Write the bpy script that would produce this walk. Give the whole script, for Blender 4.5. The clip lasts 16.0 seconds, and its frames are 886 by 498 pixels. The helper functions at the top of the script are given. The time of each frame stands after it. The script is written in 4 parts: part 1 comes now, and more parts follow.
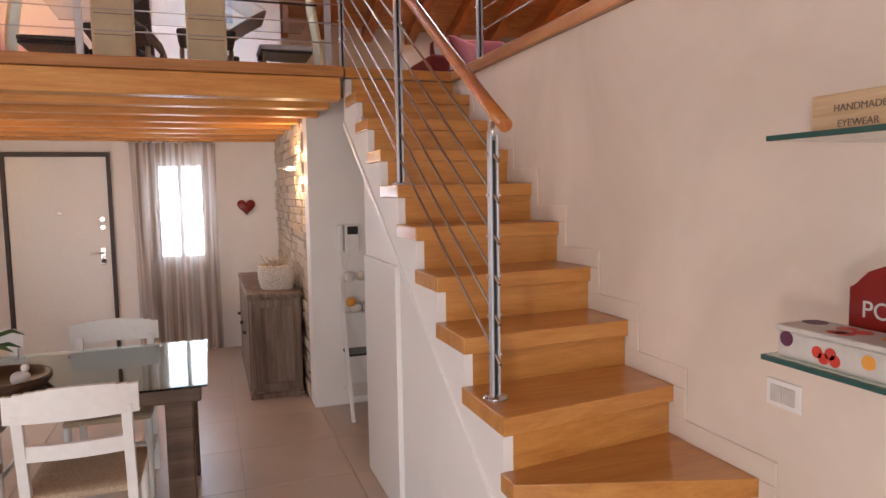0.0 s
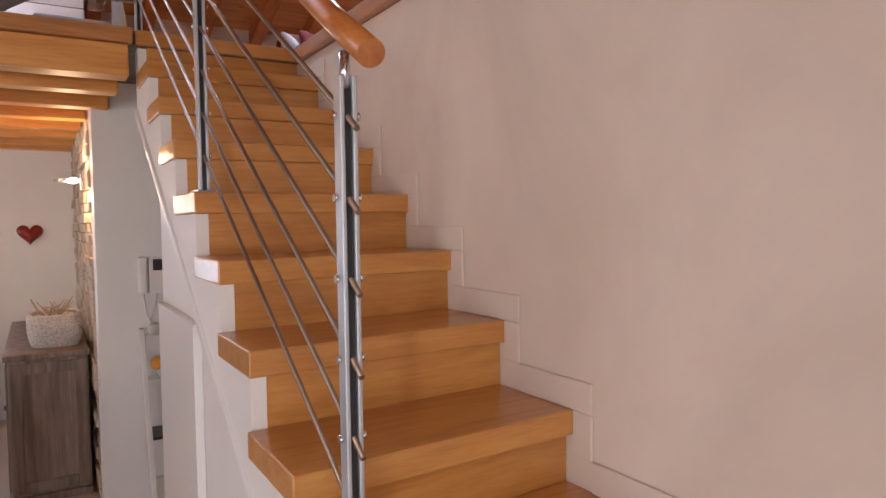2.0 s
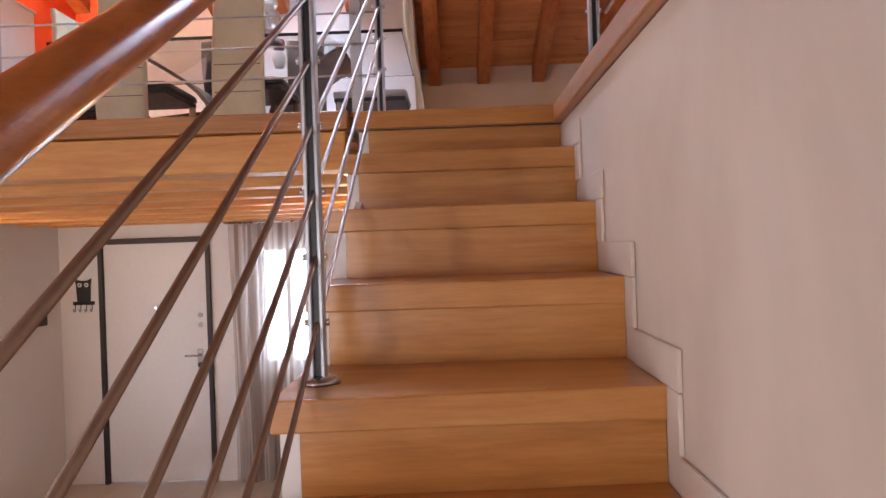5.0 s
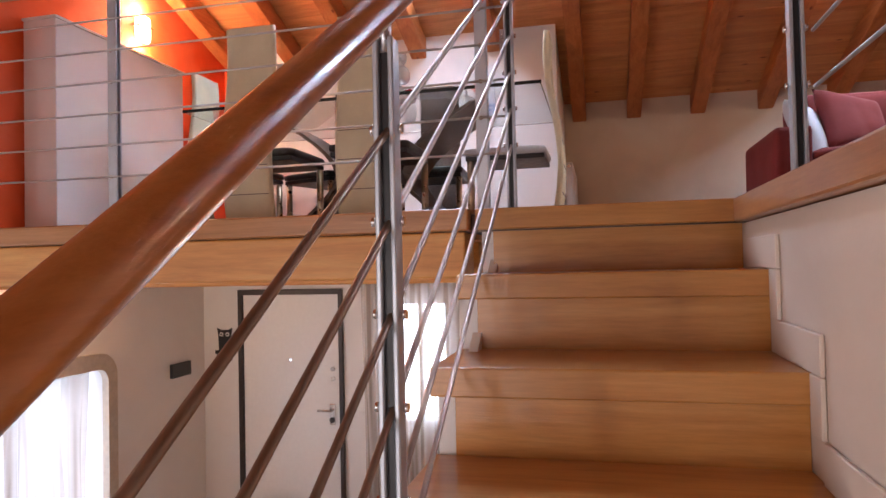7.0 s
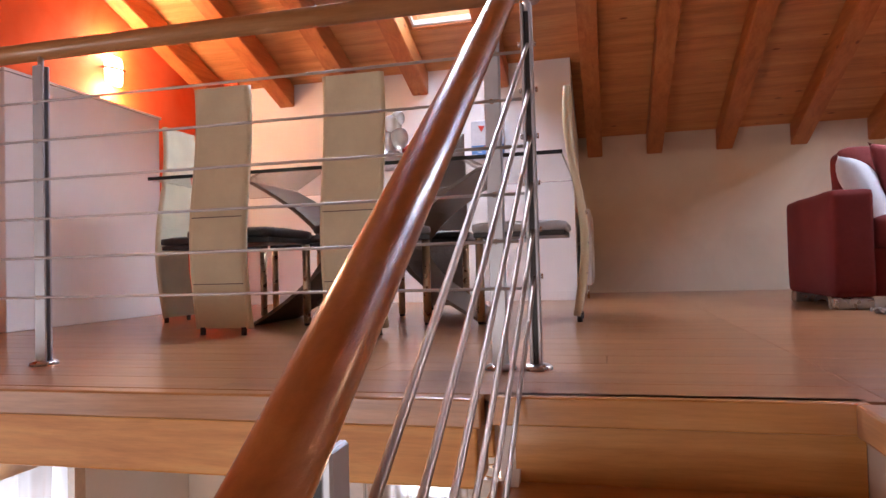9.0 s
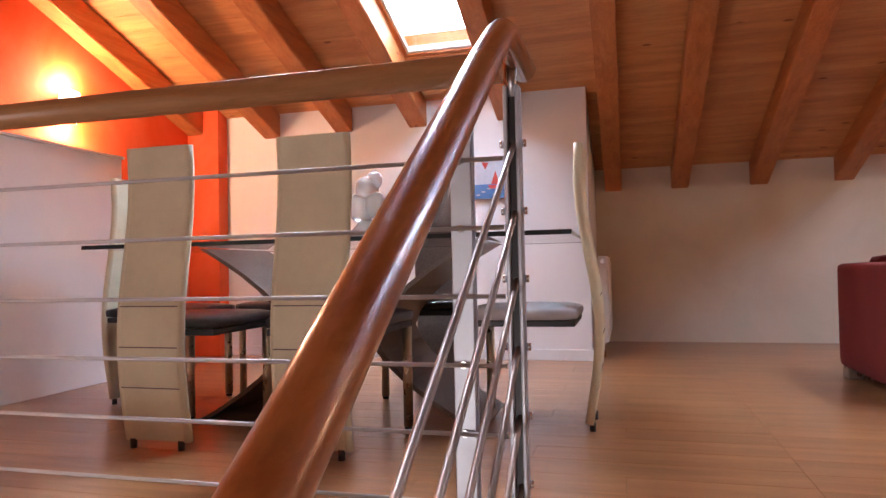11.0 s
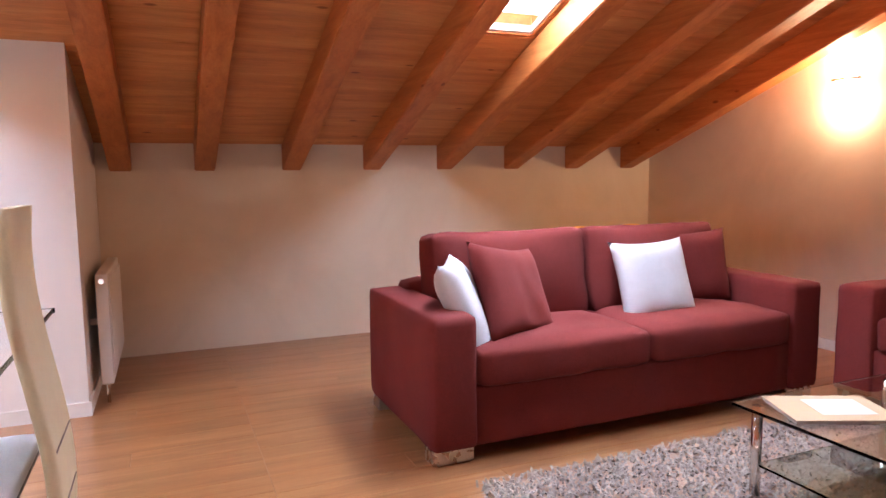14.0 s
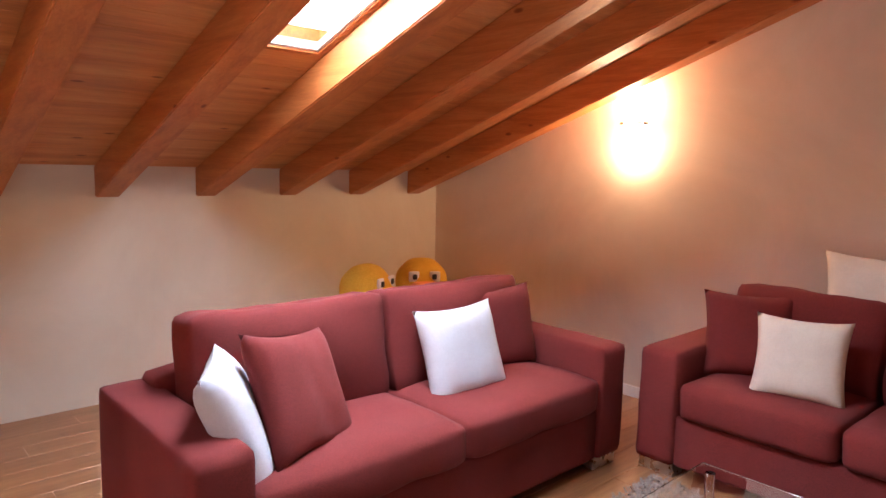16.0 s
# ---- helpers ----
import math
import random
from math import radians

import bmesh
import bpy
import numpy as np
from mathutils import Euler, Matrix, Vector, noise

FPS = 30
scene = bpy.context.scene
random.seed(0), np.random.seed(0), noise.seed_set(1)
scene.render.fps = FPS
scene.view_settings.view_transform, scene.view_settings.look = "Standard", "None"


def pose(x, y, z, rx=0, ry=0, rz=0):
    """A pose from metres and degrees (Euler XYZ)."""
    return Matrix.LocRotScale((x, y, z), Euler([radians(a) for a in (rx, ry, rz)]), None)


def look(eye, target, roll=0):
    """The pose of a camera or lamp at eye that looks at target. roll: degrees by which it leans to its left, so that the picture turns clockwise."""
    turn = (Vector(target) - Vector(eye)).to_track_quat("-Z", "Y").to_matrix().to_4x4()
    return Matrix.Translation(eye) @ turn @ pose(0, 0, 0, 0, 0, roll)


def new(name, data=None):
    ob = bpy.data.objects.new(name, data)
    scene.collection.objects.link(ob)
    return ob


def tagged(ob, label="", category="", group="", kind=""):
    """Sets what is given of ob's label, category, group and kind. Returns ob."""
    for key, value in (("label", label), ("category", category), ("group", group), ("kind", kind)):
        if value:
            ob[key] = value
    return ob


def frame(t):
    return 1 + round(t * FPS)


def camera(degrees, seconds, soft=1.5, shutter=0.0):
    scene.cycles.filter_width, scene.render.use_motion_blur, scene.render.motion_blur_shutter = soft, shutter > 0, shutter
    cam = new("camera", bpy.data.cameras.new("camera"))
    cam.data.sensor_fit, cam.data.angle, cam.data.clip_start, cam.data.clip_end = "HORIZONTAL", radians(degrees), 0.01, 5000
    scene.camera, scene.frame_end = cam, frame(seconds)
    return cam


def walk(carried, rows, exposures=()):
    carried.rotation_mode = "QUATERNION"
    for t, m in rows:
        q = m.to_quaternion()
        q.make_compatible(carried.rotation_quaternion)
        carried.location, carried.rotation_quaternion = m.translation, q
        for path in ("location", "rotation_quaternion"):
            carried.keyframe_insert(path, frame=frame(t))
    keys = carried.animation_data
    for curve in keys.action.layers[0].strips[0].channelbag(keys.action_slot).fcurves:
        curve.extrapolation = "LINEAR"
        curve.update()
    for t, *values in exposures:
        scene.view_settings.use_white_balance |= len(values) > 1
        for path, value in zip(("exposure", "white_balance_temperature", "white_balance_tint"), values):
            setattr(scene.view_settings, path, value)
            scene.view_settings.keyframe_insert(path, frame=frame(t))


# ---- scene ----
PATH = [
    (0, (-1.522, -4.053, -0.755), (-0.862, -2.173, -0.929), -1.0),
    (0.5, (-1.468, -3.781, -0.77), (-0.712, -1.937, -0.93), -0.4),
    (1, (-1.37, -3.55, -0.783), (-0.515, -1.748, -0.919), -0.1),
    (1.5, (-1.235, -3.282, -0.792), (-0.188, -1.58, -0.89), -0.4),
    (2, (-1.077, -3.072, -0.809), (-0.043, -1.363, -0.899), -0.8),
    (2.5, (-0.857, -2.885, -0.788), (0.074, -1.12, -0.922), -0.3),
    (3, (-0.716, -2.693, -0.818), (0.158, -0.897, -0.933), 0.7),
    (3.5, (-0.603, -2.52, -0.72), (0.132, -0.66, -0.75), 0.6),
    (4, (-0.535, -2.435, -0.645), (-0.031, -0.5, -0.698), -1.1),
    (4.5, (-0.437, -2.318, -0.585), (-0.277, -0.325, -0.578), -1.9),
    (5, (-0.371, -2.257, -0.464), (-0.41, -0.257, -0.475), -1.9),
    (7.5, (-0.361, -1.712, -0.053), (-0.847, 0.228, 0.004), -1.2),
    (8, (-0.405, -1.59, 0.085), (-0.855, 0.358, 0.131), -1.35),
    (10.5, (-0.475, -0.98, 0.513), (-1.013, 0.946, 0.577), -1.7),
    (11, (-0.455, -0.822, 0.63), (-0.983, 1.106, 0.684), -1.2),
    (11.5, (-0.466, -0.706, 0.702), (-0.836, 1.26, 0.709), -1.6),
    (12, (-0.456, -0.564, 0.811), (-0.591, 1.432, 0.785), -1.2),
    (12.5, (-0.4, -0.422, 0.864), (-0.348, 1.576, 0.788), -2.1),
    (13, (-0.333, -0.256, 0.97), (-0.13, 1.73, 0.848), -1.6),
    (13.5, (-0.311, -0.125, 1.045), (0.177, 1.808, 0.896), -0.8),
    (14, (-0.286, -0.001, 1.145), (0.479, 1.835, 0.934), -0.7),
    (14.5, (-0.216, 0.132, 1.195), (0.724, 1.885, 0.993), -0.6),
    (15, (-0.117, 0.28, 1.297), (0.921, 1.977, 1.086), 0.3),
    (15.5, (-0.07, 0.447, 1.359), (1.137, 2.026, 1.137), 0.9),
    (16, (-0.027, 0.621, 1.421), (1.315, 2.084, 1.181), 1.3),
]
cam = camera(67.3, 16.0)
walk(cam, [(t, look(eye, target, roll)) for t, eye, target, roll in PATH],
     [(0, 0.0, 6400, 17), (1.8, -0.04, 6250, 17), (3, -0.22, 5700, 17), (3.8, -0.08, 5900, 18), (5, 0.1, 5950, 19), (8, -0.05, 6300, 22), (10.5, -0.05, 6350, 23), (12.2, 0.1, 6000, 20), (13.5, 0.25, 6300, 23), (14.5, 0.55, 6500, 24), (16, 0.40, 6500, 22)])

# ---- world, sun, large lights ----
world = bpy.data.worlds.new("world")
scene.world = world
world.use_nodes = True
_sky = world.node_tree.nodes.new("ShaderNodeTexSky")
_sky.sky_type, _sky.sun_disc = "NISHITA", False
_sky.sun_elevation, _sky.sun_rotation = radians(38), radians(200)
world.node_tree.links.new(_sky.outputs[0], world.node_tree.nodes["Background"].inputs[0])
world.node_tree.nodes["Background"].inputs[1].default_value = 0.12

F = -2.353          # lower floor; the upper floor is z = 0
RISE, GOING = 0.181, 0.27
KNEE_Y, KNEE_Z, SLOPE = 4.75, 1.395, 0.355
RIDGE_Y = -1.8
GABLE_X = 3.67


def roof_z(y):
    return KNEE_Z + SLOPE * (KNEE_Y - y) if y > RIDGE_Y else KNEE_Z + SLOPE * (KNEE_Y - RIDGE_Y) - SLOPE * (RIDGE_Y - y)


def area_lamp(name, eye, target, sx, sy, watts, color):
    d = bpy.data.lights.new(name, "AREA")
    d.shape, d.size, d.size_y, d.energy, d.color = "RECTANGLE", sx, sy, watts, color
    o = new(name, d)
    o.matrix_world = look(eye, target)
    return o


def bulb(name, place, watts, color, size=0.04):
    d = bpy.data.lights.new(name, "POINT")
    d.energy, d.color, d.shadow_soft_size = watts, color, size
    o = new(name, d)
    o.location = place
    return o


sun = bpy.data.lights.new("sun", "SUN")
sun.energy, sun.angle, sun.color = 2.5, radians(0.6), (1.0, 0.95, 0.88)
new("sun", sun).matrix_world = look((-3, -9, 9), (-2.0, -4, 0))
area_lamp("window_light_south", (-2.6, -6.35, -1.0), (-2.4, 0, -1.0), 3.2, 2.1, 54, (1.0, 0.96, 0.92))
# Small unseen lamp, added so the railing casts its shadow on the stair wall.
area_lamp("window_light_corner", (-4.0, -6.36, -0.9), (0, -1.4, -0.5), 0.34, 0.5, 44, (1.0, 0.95, 0.89))
area_lamp("window_light_west", (-5.35, -3.0, -1.1), (0, -2.2, -1.0), 2.4, 2.0, 40, (1.0, 0.97, 0.94))
area_lamp("window_light_entry", (-1.78, 3.40, -0.92), (-1.78, 0, -1.3), 0.42, 0.92, 15, (0.75, 0.87, 1.0))
area_lamp("window_light_dining", (-3.88, 1.38, -1.5), (0, 1.2, -1.6), 1.1, 1.2, 28, (0.72, 0.85, 1.0))
area_lamp("skylight_lamp_east", (1.44, 2.44, 2.25), (1.44, 1.65, 0), 0.38, 1.5, 60, (0.70, 0.84, 1.0))
area_lamp("skylight_lamp_west", (-1.52, 2.30, 2.30), (-1.52, 1.49, 0), 0.42, 1.5, 54, (0.66, 0.82, 1.0))

# ---- materials ----


def material(name):
    m = bpy.data.materials.new(name)
    m.use_nodes = True
    nt = m.node_tree
    return m, nt, nt.nodes["Principled BSDF"]


def node(nt, kind, **values):
    n = nt.nodes.new(kind)
    for k, v in values.items():
        n.inputs[k.replace("_", " ")].default_value = v
    return n


def coords(nt, scale=(1, 1, 1)):
    tc = nt.nodes.new("ShaderNodeTexCoord")
    mp = nt.nodes.new("ShaderNodeMapping")
    mp.inputs["Scale"].default_value = scale
    nt.links.new(tc.outputs["Object"], mp.inputs["Vector"])
    return mp.outputs["Vector"]


def ramp(nt, fac, stops):
    r = nt.nodes.new("ShaderNodeValToRGB")
    while len(r.color_ramp.elements) < len(stops):
        r.color_ramp.elements.new(0.5)
    for e, (p, c) in zip(r.color_ramp.elements, stops):
        e.position, e.color = p, (*c, 1)
    nt.links.new(fac, r.inputs["Fac"])
    return r.outputs["Color"]


def bump(nt, b, height, strength, distance=0.01):
    n = nt.nodes.new("ShaderNodeBump")
    n.inputs["Strength"].default_value, n.inputs["Distance"].default_value = strength, distance
    nt.links.new(height, n.inputs["Height"])
    nt.links.new(n.outputs["Normal"], b.inputs["Normal"])


def mixed(nt, a, b, fac, mode="MULTIPLY"):
    n = nt.nodes.new("ShaderNodeMix")
    n.data_type, n.blend_type = "RGBA", mode
    if isinstance(fac, float):
        n.inputs[0].default_value = fac
    else:
        nt.links.new(fac, n.inputs[0])
    nt.links.new(a, n.inputs[6])
    nt.links.new(b, n.inputs[7])
    return n.outputs[2]


def wood(name, dark, mid, light, axis="x", rough=0.35, knots=False, coat=0.0, spread=0.12, seat=2.0):
    """Planed timber: long grain along an axis, broad tone changes, and knots where the boards have them."""
    m, nt, b = material(name)
    long = {"x": (0.7, 9, 9), "y": (9, 0.7, 9), "z": (9, 9, 0.7)}[axis]
    info = nt.nodes.new("ShaderNodeObjectInfo")
    add = nt.nodes.new("ShaderNodeVectorMath")
    add.operation = "MULTIPLY_ADD"
    nt.links.new(coords(nt, long), add.inputs[0])
    add.inputs[1].default_value = (1, 1, 1)
    comb = nt.nodes.new("ShaderNodeCombineXYZ")
    mul = nt.nodes.new("ShaderNodeMath")
    mul.operation = "MULTIPLY"
    mul.inputs[1].default_value = 37.0
    nt.links.new(info.outputs["Random"], mul.inputs[0])
    for k in range(3):
        nt.links.new(mul.outputs[0], comb.inputs[k])
    nt.links.new(comb.outputs[0], add.inputs[2])
    grain = node(nt, "ShaderNodeTexNoise", Scale=seat, Detail=8.0, Roughness=0.62, Distortion=0.6)
    nt.links.new(add.outputs[0], grain.inputs["Vector"])
    col = ramp(nt, grain.outputs[0], [(0.32, dark), (0.5, mid), (0.68, light)])
    fine = node(nt, "ShaderNodeTexNoise", Scale=14.0, Detail=4.0, Roughness=0.7)
    nt.links.new(add.outputs[0], fine.inputs["Vector"])
    streak = ramp(nt, fine.outputs[0], [(0.3, (0.8, 0.78, 0.75)), (0.6, (1, 1, 1))])
    col = mixed(nt, col, streak, 0.75)
    tone = ramp(nt, info.outputs["Random"], [(0.0, (1 - spread,) * 3), (1.0, (1, 1, 1))])
    col = mixed(nt, col, tone, 1.0)
    if knots:
        v = node(nt, "ShaderNodeTexVoronoi", Scale=4.6, Randomness=1.0)
        sc = {"x": (0.55, 1.4, 1.4), "y": (1.4, 0.55, 1.4), "z": (1.4, 1.4, 0.55)}[axis]
        nt.links.new(coords(nt, sc), v.inputs["Vector"])
        k = ramp(nt, v.outputs["Distance"], [(0.0, (0.22, 0.1, 0.05)), (0.05, (0.4, 0.22, 0.14)), (0.085, (1, 1, 1))])
        col = mixed(nt, col, k, 0.85)
    nt.links.new(col, b.inputs["Base Color"])
    b.inputs["Roughness"].default_value = rough
    b.inputs["Coat Weight"].default_value = coat
    b.inputs["Coat Roughness"].default_value = 0.12
    bump(nt, b, fine.outputs[0], 0.12, 0.004)
    return m


def paint(name, base, vary=0.08, rough=0.75, scale=2.0, grit=0.15):
    """Brushed wall paint with cloudy trowel marks."""
    m, nt, b = material(name)
    v = coords(nt)
    cloud = node(nt, "ShaderNodeTexNoise", Scale=scale, Detail=6.0, Roughness=0.6, Distortion=0.8)
    nt.links.new(v, cloud.inputs["Vector"])
    lo = tuple(max(c - vary, 0) for c in base)
    col = ramp(nt, cloud.outputs[0], [(0.3, lo), (0.65, base)])
    nt.links.new(col, b.inputs["Base Color"])
    b.inputs["Roughness"].default_value = rough
    fine = node(nt, "ShaderNodeTexNoise", Scale=90.0, Detail=3.0)
    nt.links.new(v, fine.inputs["Vector"])
    bump(nt, b, fine.outputs[0], grit, 0.003)
    return m


def fabric(name, dark, light, scale=420.0, rough=0.95, sheen=0.25):
    m, nt, b = material(name)
    v = coords(nt)
    weave = node(nt, "ShaderNodeTexNoise", Scale=scale, Detail=2.0)
    nt.links.new(v, weave.inputs["Vector"])
    cloud = node(nt, "ShaderNodeTexNoise", Scale=5.0, Detail=5.0, Roughness=0.6)
    nt.links.new(v, cloud.inputs["Vector"])
    mid = tuple((a + c) / 2 for a, c in zip(dark, light))
    a = ramp(nt, weave.outputs[0], [(0.35, dark), (0.65, light)])
    c = ramp(nt, cloud.outputs[0], [(0.3, (0.82, 0.8, 0.8)), (0.7, (1, 1, 1))])
    nt.links.new(mixed(nt, a, c, 0.9), b.inputs["Base Color"])
    b.inputs["Roughness"].default_value = rough
    b.inputs["Sheen Weight"].default_value = sheen
    b.inputs["Sheen Tint"].default_value = (*mid, 1)
    bump(nt, b, weave.outputs[0], 0.3, 0.002)
    return m


def plain(name, base, rough=0.4, metal=0.0, vary=0.15, scale=30.0):
    m, nt, b = material(name)
    n = node(nt, "ShaderNodeTexNoise", Scale=scale, Detail=4.0)
    nt.links.new(coords(nt), n.inputs["Vector"])
    lo = tuple(c * (1 - vary) for c in base)
    nt.links.new(ramp(nt, n.outputs[0], [(0.3, lo), (0.7, base)]), b.inputs["Base Color"])
    rr = ramp(nt, n.outputs[0], [(0.3, (rough * 0.85,) * 3), (0.7, (min(rough * 1.2, 1),) * 3)])
    nt.links.new(rr, b.inputs["Roughness"])
    b.inputs["Metallic"].default_value = metal
    return m


def glass(name, tint=(1, 1, 1), rough=0.0):
    m, nt, b = material(name)
    b.inputs["Base Color"].default_value = (*tint, 1)
    b.inputs["Transmission Weight"].default_value = 1.0
    b.inputs["Roughness"].default_value = rough
    b.inputs["IOR"].default_value = 1.45
    return m


def glow(name, color, strength):
    m, nt, b = material(name)
    b.inputs["Emission Color"].default_value = (*color, 1)
    b.inputs["Emission Strength"].default_value = strength
    return m


def sheer(name):
    """Thin striped voile that lets part of the light through."""
    m, nt, b = material(name)
    w = node(nt, "ShaderNodeTexNoise", Scale=16.0, Detail=1.0)
    nt.links.new(coords(nt, (1, 0.02, 0.02)), w.inputs["Vector"])
    col = ramp(nt, w.outputs[0], [(0.40, (0.28, 0.20, 0.15)), (0.47, (0.56, 0.48, 0.43)), (0.55, (0.62, 0.56, 0.52)), (0.62, (0.34, 0.26, 0.21))])
    nt.links.new(col, b.inputs["Base Color"])
    b.inputs["Roughness"].default_value = 0.9
    tr = nt.nodes.new("ShaderNodeBsdfTransparent")
    tl = nt.nodes.new("ShaderNodeBsdfTranslucent")
    nt.links.new(col, tl.inputs["Color"])
    m1 = nt.nodes.new("ShaderNodeMixShader")
    m1.inputs[0].default_value = 0.35
    nt.links.new(b.outputs[0], m1.inputs[1])
    nt.links.new(tl.outputs[0], m1.inputs[2])
    m2 = nt.nodes.new("ShaderNodeMixShader")
    m2.inputs[0].default_value = 0.38
    nt.links.new(m1.outputs[0], m2.inputs[1])
    nt.links.new(tr.outputs[0], m2.inputs[2])
    nt.links.new(m2.outputs[0], nt.nodes["Material Output"].inputs["Surface"])
    return m


WALL = paint("wall_paint", (0.76, 0.67, 0.58), 0.12, scale=1.1)
WALL_KNEE = paint("knee_wall_paint", (0.80, 0.72, 0.60), 0.09, scale=1.6)
WHITE = paint("white_paint", (0.82, 0.80, 0.78), 0.04, 0.6)
ORANGE = paint("orange_paint", (0.78, 0.13, 0.04), 0.05)
STAIR = wood("stair_beech", (0.50, 0.205, 0.046), (0.60, 0.270, 0.066), (0.67, 0.33, 0.092), "x", 0.28, coat=0.35)
STAIR_END = wood("floor_edge_beech", (0.36, 0.15, 0.045), (0.50, 0.22, 0.07), (0.58, 0.28, 0.10), "x", 0.3, coat=0.3)
CAP = wood("cap_beech", (0.36, 0.14, 0.045), (0.48, 0.20, 0.065), (0.56, 0.26, 0.09), "y", 0.3, coat=0.3)
RAIL = wood("handrail_beech", (0.40, 0.12, 0.03), (0.52, 0.18, 0.045), (0.60, 0.24, 0.07), "y", 0.28, coat=0.5)
RAIL_X = wood("handrail_beech_cross", (0.46, 0.20, 0.07), (0.58, 0.28, 0.11), (0.66, 0.35, 0.15), "x", 0.3, coat=0.5)
PINE_Y = wood("rafter_pine", (0.44, 0.135, 0.035), (0.56, 0.19, 0.05), (0.64, 0.25, 0.075), "y", 0.5, knots=True)
PINE_X = wood("board_pine", (0.54, 0.215, 0.07), (0.68, 0.29, 0.095), (0.76, 0.37, 0.135), "x", 0.5, knots=True, seat=1.6)
BEAM_X = wood("beam_pine", (0.60, 0.235, 0.05), (0.74, 0.33, 0.075), (0.80, 0.41, 0.11), "x", 0.45, knots=True)
PARQUET = wood("parquet_oak", (0.28, 0.118, 0.046), (0.37, 0.160, 0.062), (0.44, 0.21, 0.09), "x", 0.28, coat=0.3, spread=0.13)
DARKWOOD = wood("dark_table_wood", (0.06, 0.035, 0.022), (0.11, 0.065, 0.04), (0.16, 0.10, 0.065), "x", 0.45)
GREYWOOD = wood("limed_sideboard_wood", (0.14, 0.095, 0.07), (0.23, 0.165, 0.125), (0.32, 0.25, 0.20), "z", 0.65)
STEEL = plain("brushed_steel", (0.62, 0.63, 0.65), 0.28, 1.0, 0.08)
STEEL_POST = plain("satin_post_steel", (0.58, 0.62, 0.67), 0.42, 0.65, 0.08)
RODSTEEL = plain("satin_rod_steel", (0.58, 0.56, 0.54), 0.45, 0.7, 0.1)
CABLE = plain("dull_steel_cable", (0.33, 0.24, 0.18), 0.42, 0.85, 0.15)
CHROME = plain("chrome", (0.8, 0.8, 0.8), 0.12, 1.0, 0.05)
DARK = plain("black_plastic", (0.02, 0.02, 0.022), 0.4)
DARKFRAME = plain("dark_brown_frame", (0.035, 0.022, 0.018), 0.45)
REDCLOTH = fabric("wine_red_cloth", (0.125, 0.0105, 0.0095), (0.20, 0.022, 0.018), sheen=0.03)
WHITECLOTH = fabric("white_cushion_cloth", (0.50, 0.505, 0.53), (0.62, 0.63, 0.66))
CREAMCLOTH = fabric("cream_cushion_cloth", (0.62, 0.54, 0.44), (0.76, 0.68, 0.56))
CREAM = fabric("cream_leather", (0.72, 0.66, 0.44), (0.81, 0.75, 0.53), 500.0, 0.55, 0.0)
BLACKLEATHER = fabric("black_leather", (0.02, 0.018, 0.018), (0.04, 0.036, 0.036), 150.0, 0.35, 0.0)
TAUPE = fabric("taupe_leather", (0.13, 0.09, 0.07), (0.2, 0.15, 0.12), 150.0, 0.45, 0.0)
BRASSY = plain("champagne_tube", (0.62, 0.50, 0.34), 0.3, 0.85, 0.1)
GLASS = glass("clear_glass", (0.94, 0.98, 0.97))
GREENGLASS = glass("shelf_glass", (0.62, 0.80, 0.76))
ICE = glass("frosted_ice_glass", (1, 1, 1), 0.25)
ICE.node_tree.nodes["Principled BSDF"].inputs["Transmission Weight"].default_value = 0.55
GLASSEDGE = plain("dark_glass_edge", (0.015, 0.022, 0.022), 0.1)
SHEER = sheer("voile")
SKYGLOW = glow("sky_backdrop", (0.93, 0.97, 1.0), 7.0)
SKYGARDEN = glow("entrance_daylight", (0.86, 0.93, 1.0), 1.6)
SKYSOFT = glow("garden_backdrop", (0.80, 0.90, 1.0), 0.9)
LAMPGLOW = glow("lamp_glow", (1.0, 0.80, 0.55), 14.0)
TILE = plain("beige_floor_tile", (0.56, 0.46, 0.38), 0.32, 0.0, 0.12, 3.0)
GROUT = plain("grout", (0.46, 0.38, 0.32), 0.8)
STONE = paint("split_stone", (0.62, 0.53, 0.43), 0.2, 0.85, 7.0, 0.5)
WHITELACQ = plain("white_lacquer", (0.80, 0.79, 0.77), 0.35, 0.0, 0.04)
WHITECHAIR = plain("white_chair_paint", (0.80, 0.80, 0.79), 0.4, 0.0, 0.06)
STRAW = fabric("straw_seat", (0.36, 0.27, 0.18), (0.52, 0.42, 0.3), 160.0)
RATTAN = fabric("white_wicker", (0.5, 0.44, 0.38), (0.78, 0.73, 0.68), 90.0)
RUG = fabric("shaggy_wool", (0.27, 0.22, 0.19), (0.40, 0.34, 0.30), 60.0)
RUGDARK = fabric("shaggy_wool_fringe", (0.36, 0.22, 0.15), (0.5, 0.34, 0.26), 200.0)
REDGLOSS = plain("red_glaze", (0.22, 0.014, 0.012), 0.15)
YELLOW = fabric("yellow_plush", (0.72, 0.40, 0.03), (0.85, 0.52, 0.06), 150.0)
BEAK = fabric("orange_plush", (0.78, 0.22, 0.04), (0.85, 0.3, 0.08), 150.0)
LEAF = plain("green_leaf", (0.05, 0.11, 0.03), 0.4)
PAPER = plain("magazine_paper", (0.42, 0.33, 0.21), 0.5)
PALE = plain("pale_print", (0.58, 0.55, 0.51), 0.5)
BLUE = plain("blue_print", (0.08, 0.2, 0.42), 0.6)
SKYPRINT = plain("grey_canvas", (0.6, 0.62, 0.66), 0.7)
